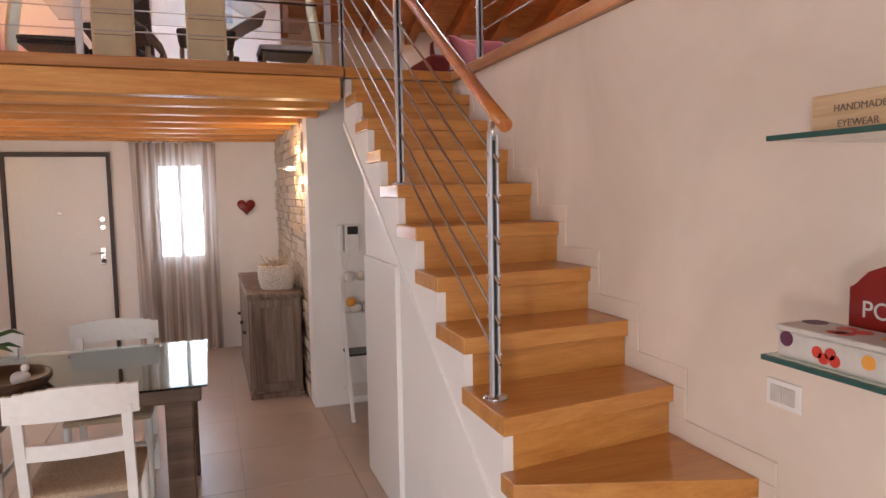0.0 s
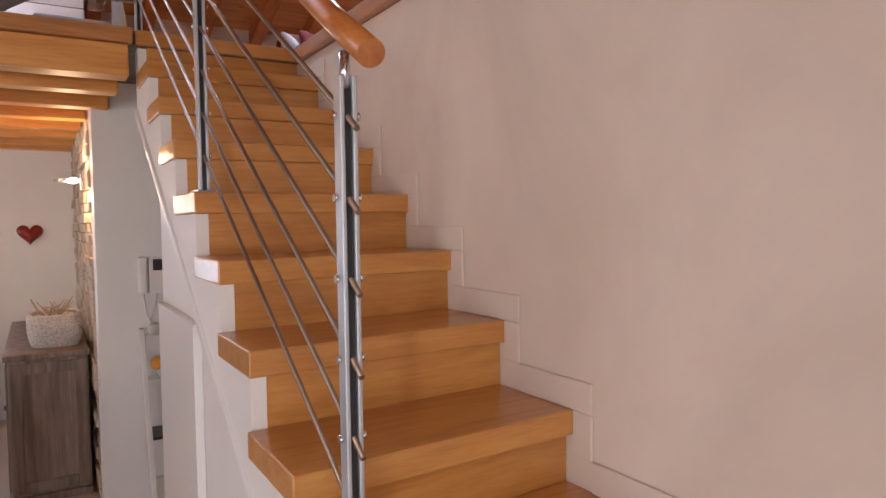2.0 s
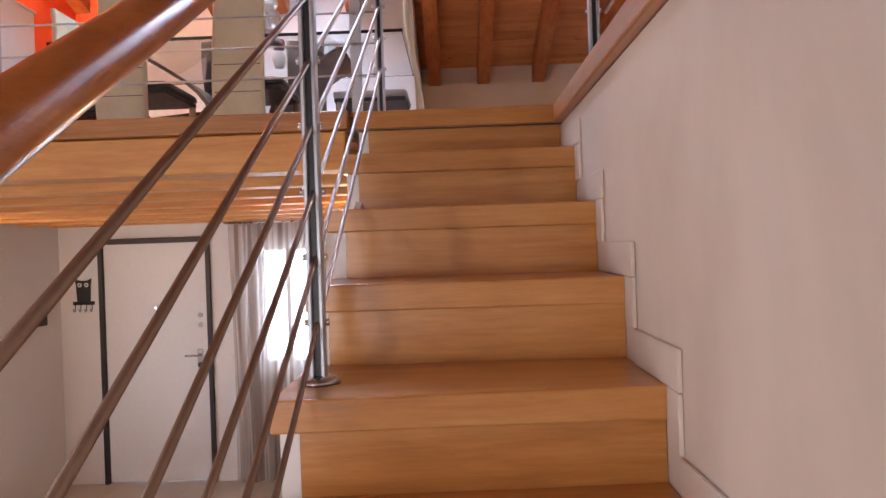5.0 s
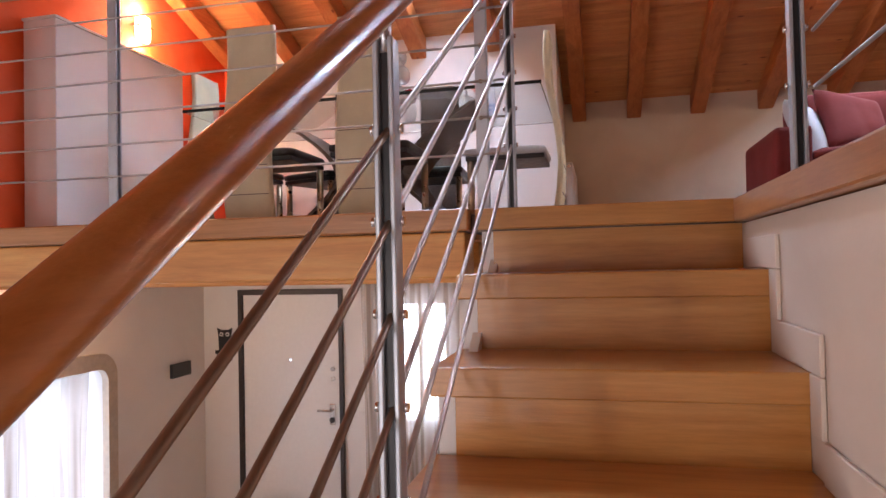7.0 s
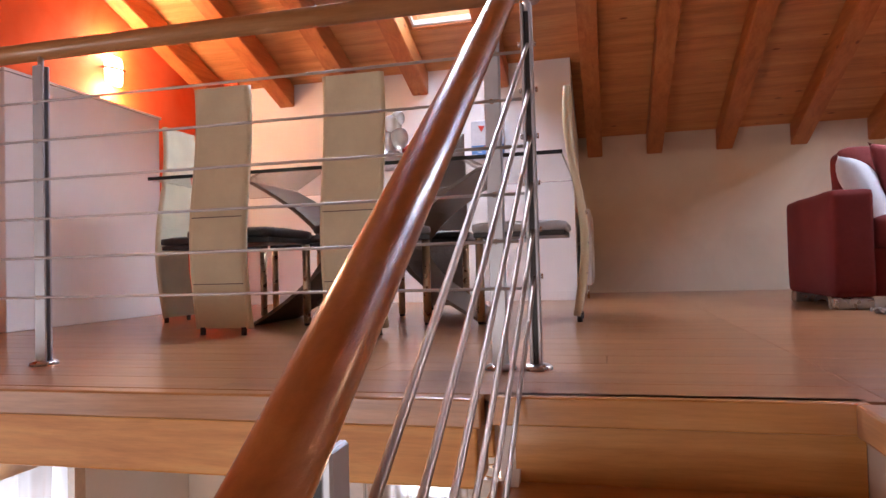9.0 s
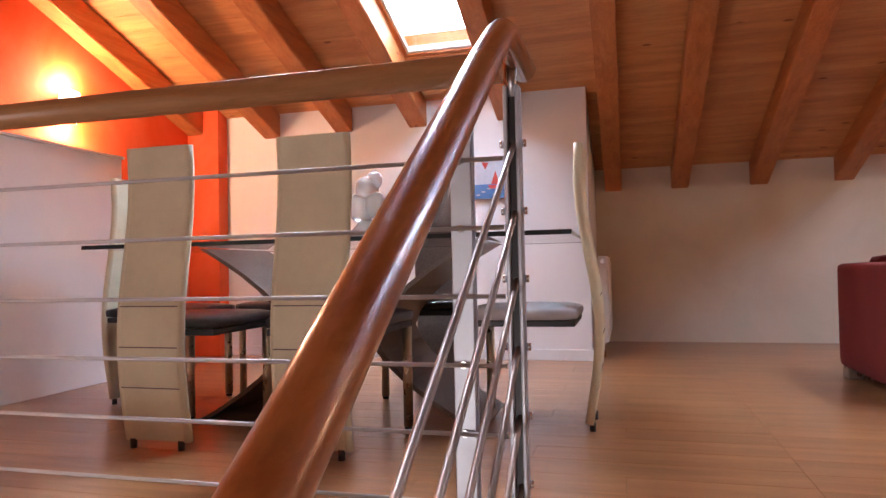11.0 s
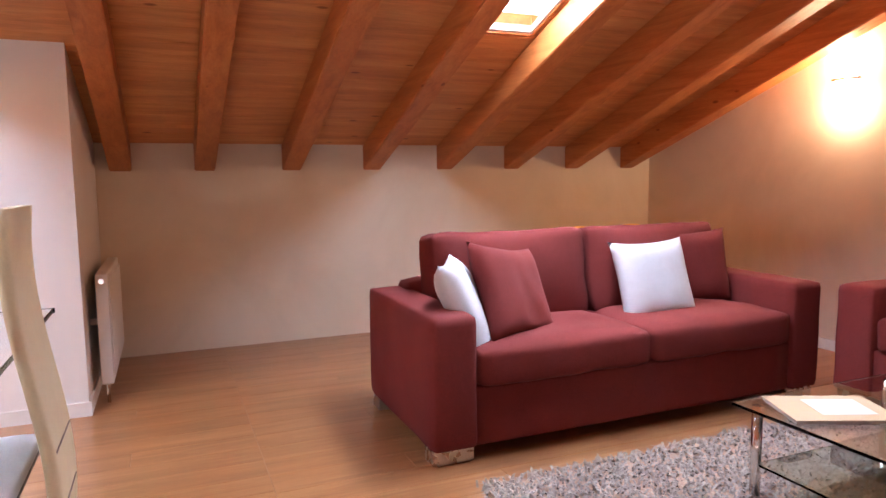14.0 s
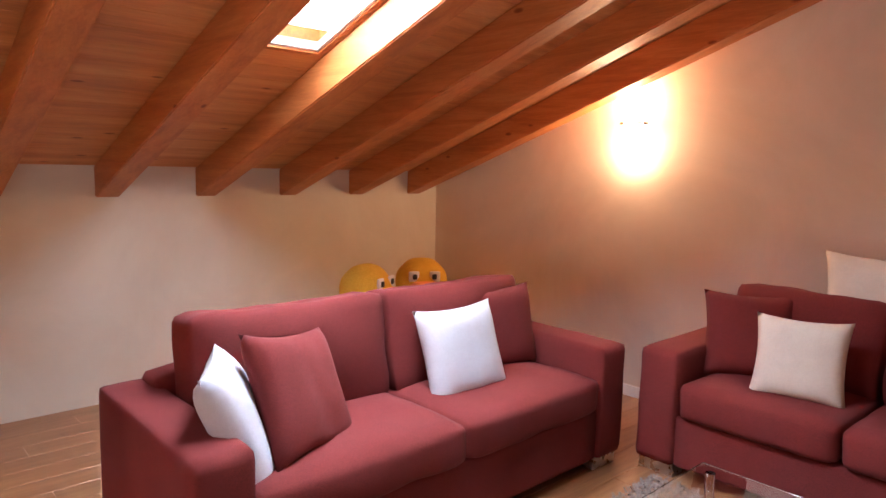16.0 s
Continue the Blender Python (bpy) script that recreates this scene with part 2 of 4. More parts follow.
REDPRINT = plain("red_print", (0.6, 0.05, 0.03), 0.5)
ORANGEPRINT = plain("orange_print", (0.8, 0.35, 0.05), 0.5)
PLUM = plain("plum_print", (0.1, 0.02, 0.06), 0.5)
LIGHTWOOD = wood("light_box_wood", (0.5, 0.32, 0.16), (0.62, 0.42, 0.24), (0.7, 0.5, 0.3), "y", 0.6)

# ---- mesh helpers ----


def finish(bm, name, mat, parent=None, smooth=False):
    me = bpy.data.meshes.new(name)
    bmesh.ops.recalc_face_normals(bm, faces=bm.faces)
    bm.to_mesh(me)
    bm.free()
    me.materials.append(mat)
    if smooth:
        me.polygons.foreach_set("use_smooth", [True] * len(me.polygons))
    o = new(name, me)
    if parent is not None:
        o.parent = parent
    return o


def base(name, x, y, z, rz=0.0):
    o = new(name)
    o.empty_display_size = 0.1
    o.matrix_world = pose(x, y, z, 0, 0, rz)
    return o


def add_box(bm, x0, x1, y0, y1, z0, z1, bevel=0.0, seg=2):
    r = bmesh.ops.create_cube(bm, size=1.0)
    vs = r["verts"]
    for v in vs:
        v.co = Vector(((x0 + x1) / 2 + v.co.x * (x1 - x0), (y0 + y1) / 2 + v.co.y * (y1 - y0), (z0 + z1) / 2 + v.co.z * (z1 - z0)))
    if bevel > 0:
        es = list({e for v in vs for e in v.link_edges})
        bmesh.ops.bevel(bm, geom=es, offset=bevel, segments=seg, affect="EDGES", profile=0.5)


def box(name, x0, x1, y0, y1, z0, z1, mat, parent=None, bevel=0.0, seg=2):
    bm = bmesh.new()
    add_box(bm, x0, x1, y0, y1, z0, z1, bevel, seg)
    return finish(bm, name, mat, parent)


def add_prism(bm, poly, axis, a, b):
    """A polygon in the plane across an axis, drawn out from a to b. Points are (y, z), (x, z) or (x, y)."""
    def put(p, d):
        return (d, p[0], p[1]) if axis == "x" else (p[0], d, p[1]) if axis == "y" else (p[0], p[1], d)
    lo = [bm.verts.new(put(p, a)) for p in poly]
    hi = [bm.verts.new(put(p, b)) for p in poly]
    bm.faces.new(lo)
    bm.faces.new(hi[::-1])
    n = len(poly)
    for i in range(n):
        bm.faces.new((lo[i], hi[i], hi[(i + 1) % n], lo[(i + 1) % n]))


def prism(name, poly, axis, a, b, mat, parent=None, bevel=0.0):
    bm = bmesh.new()
    add_prism(bm, poly, axis, a, b)
    if bevel:
        bmesh.ops.bevel(bm, geom=list(bm.edges), offset=bevel, segments=2, affect="EDGES", profile=0.5)
    return finish(bm, name, mat, parent)


def add_tube(bm, pts, r, n=10, caps=True):
    """A round bar along a line of points."""
    pts = [Vector(p) for p in pts]
    rings = []
    for i, p in enumerate(pts):
        d = (pts[min(i + 1, len(pts) - 1)] - pts[max(i - 1, 0)]).normalized()
        up = Vector((0, 0, 1)) if abs(d.z) < 0.9 else Vector((1, 0, 0))
        u = d.cross(up).normalized()
        w = u.cross(d)
        rr = r[i] if isinstance(r, (list, tuple)) else r
        rings.append([bm.verts.new(p + rr * (math.cos(2 * math.pi * k / n) * u + math.sin(2 * math.pi * k / n) * w)) for k in range(n)])
    for a, b in zip(rings, rings[1:]):
        for k in range(n):
            f = bm.faces.new((a[k], a[(k + 1) % n], b[(k + 1) % n], b[k]))
            f.smooth = True
    if caps:
        bm.faces.new(rings[0][::-1])
        bm.faces.new(rings[-1])


def tube(name, pts, r, mat, parent=None, n=10):
    bm = bmesh.new()
    add_tube(bm, pts, r, n)
    return finish(bm, name, mat, parent)


def lathe(name, profile, mat, parent=None, n=24, at=(0, 0, 0)):
    bm = bmesh.new()
    rings = [[bm.verts.new((at[0] + r * math.cos(2 * math.pi * k / n), at[1] + r * math.sin(2 * math.pi * k / n), at[2] + z)) for k in range(n)] for r, z in profile]
    for a, b in zip(rings, rings[1:]):
        for k in range(n):
            bm.faces.new((a[k], a[(k + 1) % n], b[(k + 1) % n], b[k]))
    bm.faces.new(rings[0][::-1])
    bm.faces.new(rings[-1])
    return finish(bm, name, mat, parent, True)


def puff(name, sx, sy, sz, mat, parent=None, at=(0, 0, 0), radius=0.05, swell=(0, 0, 0), n=14, turn=None, wrinkle=0.0):
    """An upholstered block: rounded edges, faces swollen by the stuffing, centred on at."""
    bm = bmesh.new()
    bmesh.ops.create_cube(bm, size=2.0)
    bmesh.ops.subdivide_edges(bm, edges=list(bm.edges), cuts=n, use_grid_fill=True)
    half = Vector((sx / 2, sy / 2, sz / 2))
    seed = Vector((sx * 7 + at[0], sy * 5 + at[1], sz * 3))
    for v in bm.verts:
        c = v.co.copy()
        p = Vector([c[k] * half[k] for k in range(3)])
        q = Vector([max(-half[k] + radius, min(half[k] - radius, p[k])) for k in range(3)])
        d = p - q
        if d.length > 1e-9:
            p = q + d.normalized() * radius
        for k in range(3):
            i, j = (k + 1) % 3, (k + 2) % 3
            p[k] += swell[k] * c[k] * (1 - c[i] ** 2) * (1 - c[j] ** 2)
        if wrinkle:
            p += wrinkle * noise.noise_vector(p * 6 + seed)
        v.co = p
    if turn:
        bm.transform(turn)
    bm.transform(Matrix.Translation(at))
    return finish(bm, name, mat, parent, True)


def pillow(name, w, h, t, mat, m, label, group="sofa cushions", dent=0.0):
    """A stuffed square cushion with pulled-out corners and a seam."""
    bm = bmesh.new()
    n = 18
    def pt(i, j, s):
        u, v = -1 + 2 * i / n, -1 + 2 * j / n
        x = w / 2 * u * (1 - 0.10 * (1 - v * v) * abs(u))
        y = h / 2 * v * (1 - 0.10 * (1 - u * u) * abs(v))
        z = s * t / 2 * max((1 - u ** 4) * (1 - v ** 4), 0) ** 0.55
        z += 0.006 * noise.noise(Vector((x * 9, y * 9, s * 3 + w * 5))) * (1 - abs(u)) * 3
        z -= dent * max(0, 1 - ((u - 0.15) ** 2 + (v + 0.55) ** 2) * 9)
        return Vector((x, y, z))
    grids = []
    for s in (1, -1):
        grids.append([[bm.verts.new(pt(i, j, s)) for j in range(n + 1)] for i in range(n + 1)])
    for g in grids:
        for i in range(n):
            for j in range(n):
                bm.faces.new((g[i][j], g[i + 1][j], g[i + 1][j + 1], g[i][j + 1]))
    bmesh.ops.remove_doubles(bm, verts=list(bm.verts), dist=0.0008)
    o = finish(bm, name, mat, None, True)
    o.matrix_world = m
    return tagged(o, label, "cushion", group)


def structure(o, label="", category=""):
    return tagged(o, label, category, "", "structure")


# ---- large structure ----
X_W, X_E, Y_S = -5.6, GABLE_X, -6.6
floor_low = structure(box("floor", X_W, 0.0, Y_S, 3.5, F - 0.2, F - 0.006, GROUT), "beige tiled floor of the living room", "floor")

# stair wall and the walls that close the lower room
structure(box("wall_stair", 0.0, 0.22, Y_S, 0.9, F, -0.065, WALL), "cloudy warm white plastered wall beside the stairs", "wall")
structure(box("wall_intercom", -0.83, 0.0, 0.85, 1.05, F, -0.065, WHITE), "white painted wall end beside the stairs", "wall")


def wall_with_hole(name, axis, at, thick, a0, a1, z0, z1, holes, mat, label):
    """A wall with rectangular openings (from, to, bottom, top), built of the pieces round them."""
    bm = bmesh.new()
    cuts = sorted({a0, a1, *(h[0] for h in holes), *(h[1] for h in holes)})
    for s, e in zip(cuts, cuts[1:]):
        zs = [(z0, z1)]
        for h in holes:
            if h[0] <= s and e <= h[1]:
                zs = [(lo, hi) for lo, hi in ((z0, h[2]), (h[3], z1)) if hi - lo > 1e-4]
        for lo, hi in zs:
            if axis == "y":
                add_box(bm, s, e, at, at + thick, lo, hi)
            else:
                add_box(bm, at, at + thick, s, e, lo, hi)
    return structure(finish(bm, name, mat), label, "wall")


ENTRY_Y = 3.21
wall_with_hole("wall_entry", "y", ENTRY_Y, 0.28, -3.70, -0.6, F, -0.065,
               [(-3.32, -2.42, F, -0.375), (-2.02, -1.54, -1.42, -0.42)], WHITE, "white entrance wall with door and window openings")
structure(box("wall_stone_core", -0.80, -0.55, 1.05, 3.21, F, -0.065, GROUT), "wall behind the split stone cladding", "wall")
wall_with_hole("wall_dining_side", "x", -3.95, 0.28, -0.6, 3.21, F, -0.065, [(0.75, 2.02, F + 0.1, -0.80)], WHITE, "white side wall with a framed window opening")
structure(box("wall_west_return", X_W, -3.67, -0.8, -0.6, F, -0.2, WALL), "plain white wall return", "wall")
wall_with_hole("wall_west", "x", X_W, 0.2, Y_S, -0.8, F, 2.0, [(-4.3, -1.8, F + 0.05, -0.1)], WALL, "white wall with a wide window opening")
wall_with_hole("wall_south", "y", Y_S, 0.2, X_W, X_E, F, 2.05, [(-4.3, -0.9, F + 0.05, -0.05)], WALL, "white wall with a wide glazed opening")

# upper walls
structure(box("wall_knee", -0.68, X_E, KNEE_Y, KNEE_Y + 0.25, 0.0, KNEE_Z + 0.05, WALL_KNEE), "low cream plastered wall under the roof slope", "wall")
prism_pts = [(Y_S, 0.0), (KNEE_Y + 0.25, 0.0), (KNEE_Y + 0.25, roof_z(KNEE_Y + 0.25) + 0.03), (RIDGE_Y, roof_z(RIDGE_Y) + 0.03), (Y_S, roof_z(Y_S) + 0.03)]
structure(prism("wall_gable_east", prism_pts, "x", X_E, X_E + 0.25, WALL), "warm white plastered gable wall", "wall")
structure(prism("wall_gable_west", prism_pts, "x", X_W - 0.2, X_W, ORANGE), "orange painted gable wall", "wall")
structure(prism("wall_picture", [(-3.62, 0.0), (-0.68, 0.0), (-0.68, roof_z(3.62) + 0.02), (-3.62, roof_z(3.62) + 0.02)], "y", 3.62, 3.80, WHITE), "white painted wall behind the dining table", "wall")
structure(prism("wall_radiator", [(3.80, 0.0), (KNEE_Y + 0.25, 0.0), (KNEE_Y + 0.25, roof_z(KNEE_Y + 0.25) + 0.02), (3.80, roof_z(3.80) + 0.02)], "x", -0.86, -0.68, WHITE), "white wall return beside the radiator", "wall")
structure(prism("wall_orange", [(0.4, 0.0), (3.62, 0.0), (3.62, roof_z(3.62) + 0.02), (0.4, roof_z(0.4) + 0.02)], "x", -3.80, -3.62, ORANGE), "bright orange painted wall", "wall")
structure(prism("pier_orange", [(-3.62, 0.0), (-3.36, 0.0), (-3.36, roof_z(3.5) + 0.02), (-3.62, roof_z(3.5) + 0.02)], "y", 3.50, 3.62, ORANGE), "orange painted pier in the corner", "pier")
half = structure(box("half_wall", -3.617, -3.39, 1.35, 2.55, 0.0, 1.325, WHITE, bevel=0.006), "white half-height partition wall", "partition")
structure(box("trim_half_wall", -3.617, -3.38, 1.34, 2.56, 1.325, 1.34, WHITELACQ), "thin white top board of the partition", "trim")
structure(box("baseboard_picture", -3.36, -0.68, 3.608, 3.62, 0.0, 0.07, WHITELACQ), "white skirting board", "baseboard")
structure(box("baseboard_return", -0.68, -0.668, 3.608, 4.75, 0.0, 0.07, WHITELACQ), "white skirting board", "baseboard")
structure(box("baseboard_gable", X_E - 0.012, X_E, -3.0, KNEE_Y, 0.0, 0.07, WHITELACQ), "white skirting board", "baseboard")

# upper floor slab
bm = bmesh.new()
add_box(bm, X_W, 0.03, 0.02, KNEE_Y + 0.2, -0.064, -0.014)
add_box(bm, 0.03, X_E, Y_S, KNEE_Y + 0.2, -0.064, -0.014)
floor_up = structure(finish(bm, "floor_upper", DARKWOOD), "warm oak parquet floor of the loft", "floor")
structure(box("floor_edge", X_W, -0.72, -0.03, 0.02, -0.062, 0.0, STAIR_END, bevel=0.005), "beech nosing along the loft edge", "trim")
structure(box("stair_wall_cap", -0.028, 0.035, Y_S + 0.1, 0.0, -0.062, 0.0, CAP, bevel=0.006), "beech cap along the top of the stair wall", "trim")
structure(box("edge_beam", X_W + 0.1, -0.735, 0.0, 0.13, -0.195, -0.064, BEAM_X, bevel=0.006), "honey pine edge beam of the loft", "beam")
for k, y in enumerate((0.30, 0.78, 1.26, 1.74, 2.22, 2.70, 3.10)):
    j = box("joist", -3.67, -0.83 if y > 1.0 else -0.75, y, y + 0.11, -0.215, -0.083, BEAM_X, bevel=0.006)
    tagged(j, "honey pine ceiling joist under the loft", "joist", "loft joists", "structure")
bm = bmesh.new()
y = 0.13
while y < 3.2:
    add_box(bm, -3.67, -0.72, y + 0.002, min(y + 0.138, 3.2), -0.083, -0.066, 0.002, 1)
    y += 0.14
structure(finish(bm, "ceiling_low", PINE_X), "pine board ceiling under the loft", "ceiling")

# roof: boards, rafters, skylights
SKY = [(1.205, 1.645, 1.55, 3.30), (-1.768, -1.272, 1.45, 3.16)]
bm = bmesh.new()
nrm = math.sqrt(1 + SLOPE * SLOPE)
y = KNEE_Y + 0.24
while y > Y_S:
    y2 = y - 0.13
    spans = [(X_W, X_E)]
    for x0, x1, s0, s1 in SKY:
        if y2 < s1 and y > s0:
            spans = [p for a, b in spans for p in (((a, x0), (x1, b)) if a < x0 and x1 < b else ((a, b),))]
    for a, b in spans:
        za, zb = roof_z(y - 0.003), roof_z(y2)
        add_prism(bm, [(y - 0.003, za), (y2, zb), (y2, zb + 0.03), (y - 0.003, za + 0.03)], "x", a, b)
    y = y2
structure(finish(bm, "ceiling_roof", PINE_X), "knotty pine board ceiling on the roof slope", "ceiling")
bm = bmesh.new()
for a, b in ((KNEE_Y + 0.4, RIDGE_Y), (RIDGE_Y, Y_S - 0.2)):
    for xa, xb, ya, yb in ([(X_W - 0.3, X_E + 0.3, a, b)] if b < RIDGE_Y else
                           [(X_W - 0.3, -1.80, a, b), (-1.24, 1.16, a, b), (1.72, X_E + 0.3, a, b), (-1.80, -1.24, a, 3.22), (-1.80, -1.24, 1.39, b), (1.16, 1.72, a, 3.39), (1.16, 1.72, 1.49, b)]):
        add_prism(bm, [(ya, roof_z(ya) + 0.05), (yb, roof_z(yb) + 0.05), (yb, roof_z(yb) + 0.25), (ya, roof_z(ya) + 0.25)], "x", xa, xb)
structure(finish(bm, "roof", GROUT), "roof build-up above the boards", "roof")

RAFTERS = [-5.4, -4.80, -4.21, -3.618, -3.04, -2.46, -1.90, -1.27, -0.60, -0.09, 0.485, 1.07, 1.65, 2.23, 2.80, 3.36]
for x in RAFTERS:
    ye = KNEE_Y if x > -0.7 else 3.62
    bm = bmesh.new()
    for a, b in ((ye, RIDGE_Y), (RIDGE_Y, Y_S + 0.2)):
        add_prism(bm, [(a, roof_z(a) - 0.002), (b, roof_z(b) - 0.002), (b, roof_z(b) - 0.18), (a, roof_z(a) - 0.18)], "x", x, x + 0.13)
    bmesh.ops.bevel(bm, geom=[e for e in bm.edges if abs((e.verts[0].co - e.verts[1].co).x) < 1e-6 and e.calc_length() > 1.0], offset=0.006, segments=2, affect="EDGES")
    tagged(finish(bm, "rafter", PINE_Y), "knotty honey pine rafter on the roof slope", "rafter", "roof rafters", "structure")
tagged(prism("ridge_beam", [(RIDGE_Y - 0.1, roof_z(RIDGE_Y) - 0.42), (RIDGE_Y + 0.1, roof_z(RIDGE_Y) - 0.42), (RIDGE_Y + 0.1, roof_z(RIDGE_Y) - 0.19), (RIDGE_Y - 0.1, roof_z(RIDGE_Y) - 0.19)], "x", X_W, X_E, BEAM_X), "heavy pine ridge beam", "beam", "", "structure")

for k, (x0, x1, s0, s1) in enumerate(SKY):
    w = structure(base("window_%d" % (k + 3), (x0 + x1) / 2, (s0 + s1) / 2, roof_z((s0 + s1) / 2)), "roof window with pine lined reveal", "skylight")
    bm = bmesh.new()
    mx, my, mz = w.location
    def lz(y):
        return roof_z(y) - mz
    for xa, xb in ((x0, x0 + 0.02), (x1 - 0.02, x1)):
        add_prism(bm, [(s0 - my, lz(s0) + 0.002), (s1 - my, lz(s1) + 0.002), (s1 - my, lz(s1) + 0.13), (s0 - my, lz(s0) + 0.13)], "x", xa - mx, xb - mx)
    for ya, yb in ((s0, s0 + 0.02), (s1 - 0.02, s1)):
        add_prism(bm, [(ya - my, lz(ya) + 0.002), (yb - my, lz(yb) + 0.002), (yb - my, lz(yb) + 0.13), (ya - my, lz(ya) + 0.13)], "x", x0 + 0.02 - mx, x1 - 0.02 - mx)
    finish(bm, "reveal", PINE_Y, w)
    bm = bmesh.new()
    for xa, xb in ((x0 + 0.02, x0 + 0.035), (x1 - 0.035, x1 - 0.02)):
        add_prism(bm, [(s0 + 0.02 - my, lz(s0 + 0.02) + 0.012), (s1 - 0.02 - my, lz(s1 - 0.02) + 0.012), (s1 - 0.02 - my, lz(s1 - 0.02) + 0.05), (s0 + 0.02 - my, lz(s0 + 0.02) + 0.05)], "x", xa - mx, xb - mx)
    for ya, yb in ((s0 + 0.02, s0 + 0.035), (s1 - 0.035, s1 - 0.02)):
        add_prism(bm, [(ya - my, lz(ya) + 0.012), (yb - my, lz(yb) + 0.012), (yb - my, lz(yb) + 0.05), (ya - my, lz(ya) + 0.05)], "x", x0 + 0.035 - mx, x1 - 0.035 - mx)
    finish(bm, "frame", WHITELACQ, w)
    o = prism("pane", [(s0 + 0.035 - my, lz(s0 + 0.035) + 0.024), (s1 - 0.035 - my, lz(s1 - 0.035) + 0.024), (s1 - 0.035 - my, lz(s1 - 0.035) + 0.030), (s0 + 0.035 - my, lz(s0 + 0.035) + 0.030)], "x", x0 + 0.035 - mx, x1 - 0.035 - mx, GLASS, w)
    o.visible_shadow = False
    structure(prism("backdrop_sky", [(s0 - 1.8, roof_z(s0 - 1.8) + 0.5), (s1 + 1.0, roof_z(s1 + 1.0) + 0.5), (s1 + 1.0, roof_z(s1 + 1.0) + 0.52), (s0 - 1.8, roof_z(s0 - 1.8) + 0.52)], "x", x0 - 0.9, x1 + 0.9, SKYGLOW), "bright overcast sky", "sky")

# ---- stairs ----
stairs = tagged(base("staircase", -0.35, -1.7, F), "straight beech staircase with white stringer, climbing along the wall", "staircase")
OX, OY, OZ = -0.35, -1.7, F
LEFT_X = -0.705


def left_y(i):
    """The outer end of a nosing; the treads below the eighth wind round the foot of the stairs."""
    return {4: -1.11, 5: -1.385, 6: -1.65, 7: -1.925, 8: -2.255, 9: -2.32, 10: -2.385, 11: -2.45, 12: -2.515}.get(i, -GOING * i)


def right_y(i):
    """The end of a nosing against the wall."""
    return -GOING * i if i < 9 else -GOING * 8 - 0.39 * (i - 8)


for i in range(1, 13):
    z = -RISE * i
    yr, yl = right_y(i), left_y(i)
    br, bl = right_y(i - 1) + 0.03, left_y(i - 1) + 0.03
    tr = prism("tread", [(0.0 - OX, yr - OY), (0.0 - OX, br - OY), (LEFT_X - OX, bl - OY), (LEFT_X - OX, yl - OY)], "z", z - 0.06 - OZ, z - OZ, STAIR, stairs, 0.004)
    riser = prism("riser", [(-0.002 - OX, br - OY), (-0.002 - OX, br + 0.02 - OY), (-0.6595 - OX, bl + 0.02 - OY), (-0.6595 - OX, bl - OY)], "z", z - OZ - 0.002, z + RISE - 0.058 - OZ, STAIR, stairs)
prism("riser", [(-0.002 - OX, right_y(12) + 0.03 - OY), (-0.002 - OX, right_y(12) + 0.05 - OY), (-0.6595 - OX, left_y(12) + 0.05 - OY), (-0.6595 - OX, left_y(12) + 0.03 - OY)], "z", 0, RISE - 0.058, STAIR, stairs)
prism("tread", [(0.0 - OX, -OY), (0.0 - OX, 0.05 - OY), (LEFT_X - OX, 0.05 - OY), (LEFT_X - OX, -OY)], "z", -0.06 - OZ, 0.0 - OZ, STAIR, stairs, 0.004)
# white stringer face: sawtooth above, raking edge below
pts = []
for i in range(9, 0, -1):
    pts += [(left_y(i) + 0.03 - OY, -RISE * (i + 1) - 0.061 - OZ if i < 9 else -1.86 - OZ), (left_y(i) + 0.03 - OY, -RISE * i - 0.061 - OZ)]
pts += [(0.05 - OY, -RISE - 0.061 - OZ), (0.05 - OY, -0.061 - OZ), (0.12 - OY, -0.061 - OZ), (0.12 - OY, -0.33 - OZ)]
prism("stringer", pts, "x", -0.695 - OX, -0.66 - OX, WHITE, stairs)
rk0, rk1 = (0.10, -0.315), (-2.285, -1.835)
prism("stringer_bead", [(rk0[0] - OY, rk0[1] - OZ), (rk1[0] - OY, rk1[1] - OZ), (rk1[0] + 0.035 - OY, rk1[1] - OZ), (rk0[0] + 0.02 - OY, rk0[1] - 0.03 - OZ)], "x", -0.706 - OX, -0.68 - OX, WHITELACQ, stairs, 0.004)
structure(prism("wall_under_stairs", [(-0.30, -0.56), (-0.30, F), (-2.487, F), (-2.487, -2.22), (-2.292, -1.83)], "x", -0.675, -0.645, WHITE), "white painted closing wall under the stairs", "wall")
structure(prism("wall_stair_head", [(-0.30, -0.60), (0.12, -0.34), (0.12, -0.10), (-0.30, -0.36)], "x", -0.672, -0.65, WHITE), "white closing wall under the top steps", "wall")
structure(box("panel_under_stairs", -0.702, -0.676, -1.02, -0.36, F + 0.003, -1.11, WHITELACQ, bevel=0.002), "smooth white cupboard panel under the stairs", "panel")

# stepped skirting on the wall
bm = bmesh.new()
for i in range(1, 13):
    add_box(bm, -0.010, -0.001, right_y(i) - 0.064, right_y(i - 1) - 0.064, -RISE * i + 0.001, -RISE * i + 0.074, 0.002, 1)
    add_box(bm, -0.010, -0.001, right_y(i) - 0.064, right_y(i) - 0.001, -RISE * (i + 1) + 0.075, -RISE * i, 0.002, 1)
structure(finish(bm, "baseboard_stairs", WALL), "white stepped skirting along the stair wall", "baseboard")

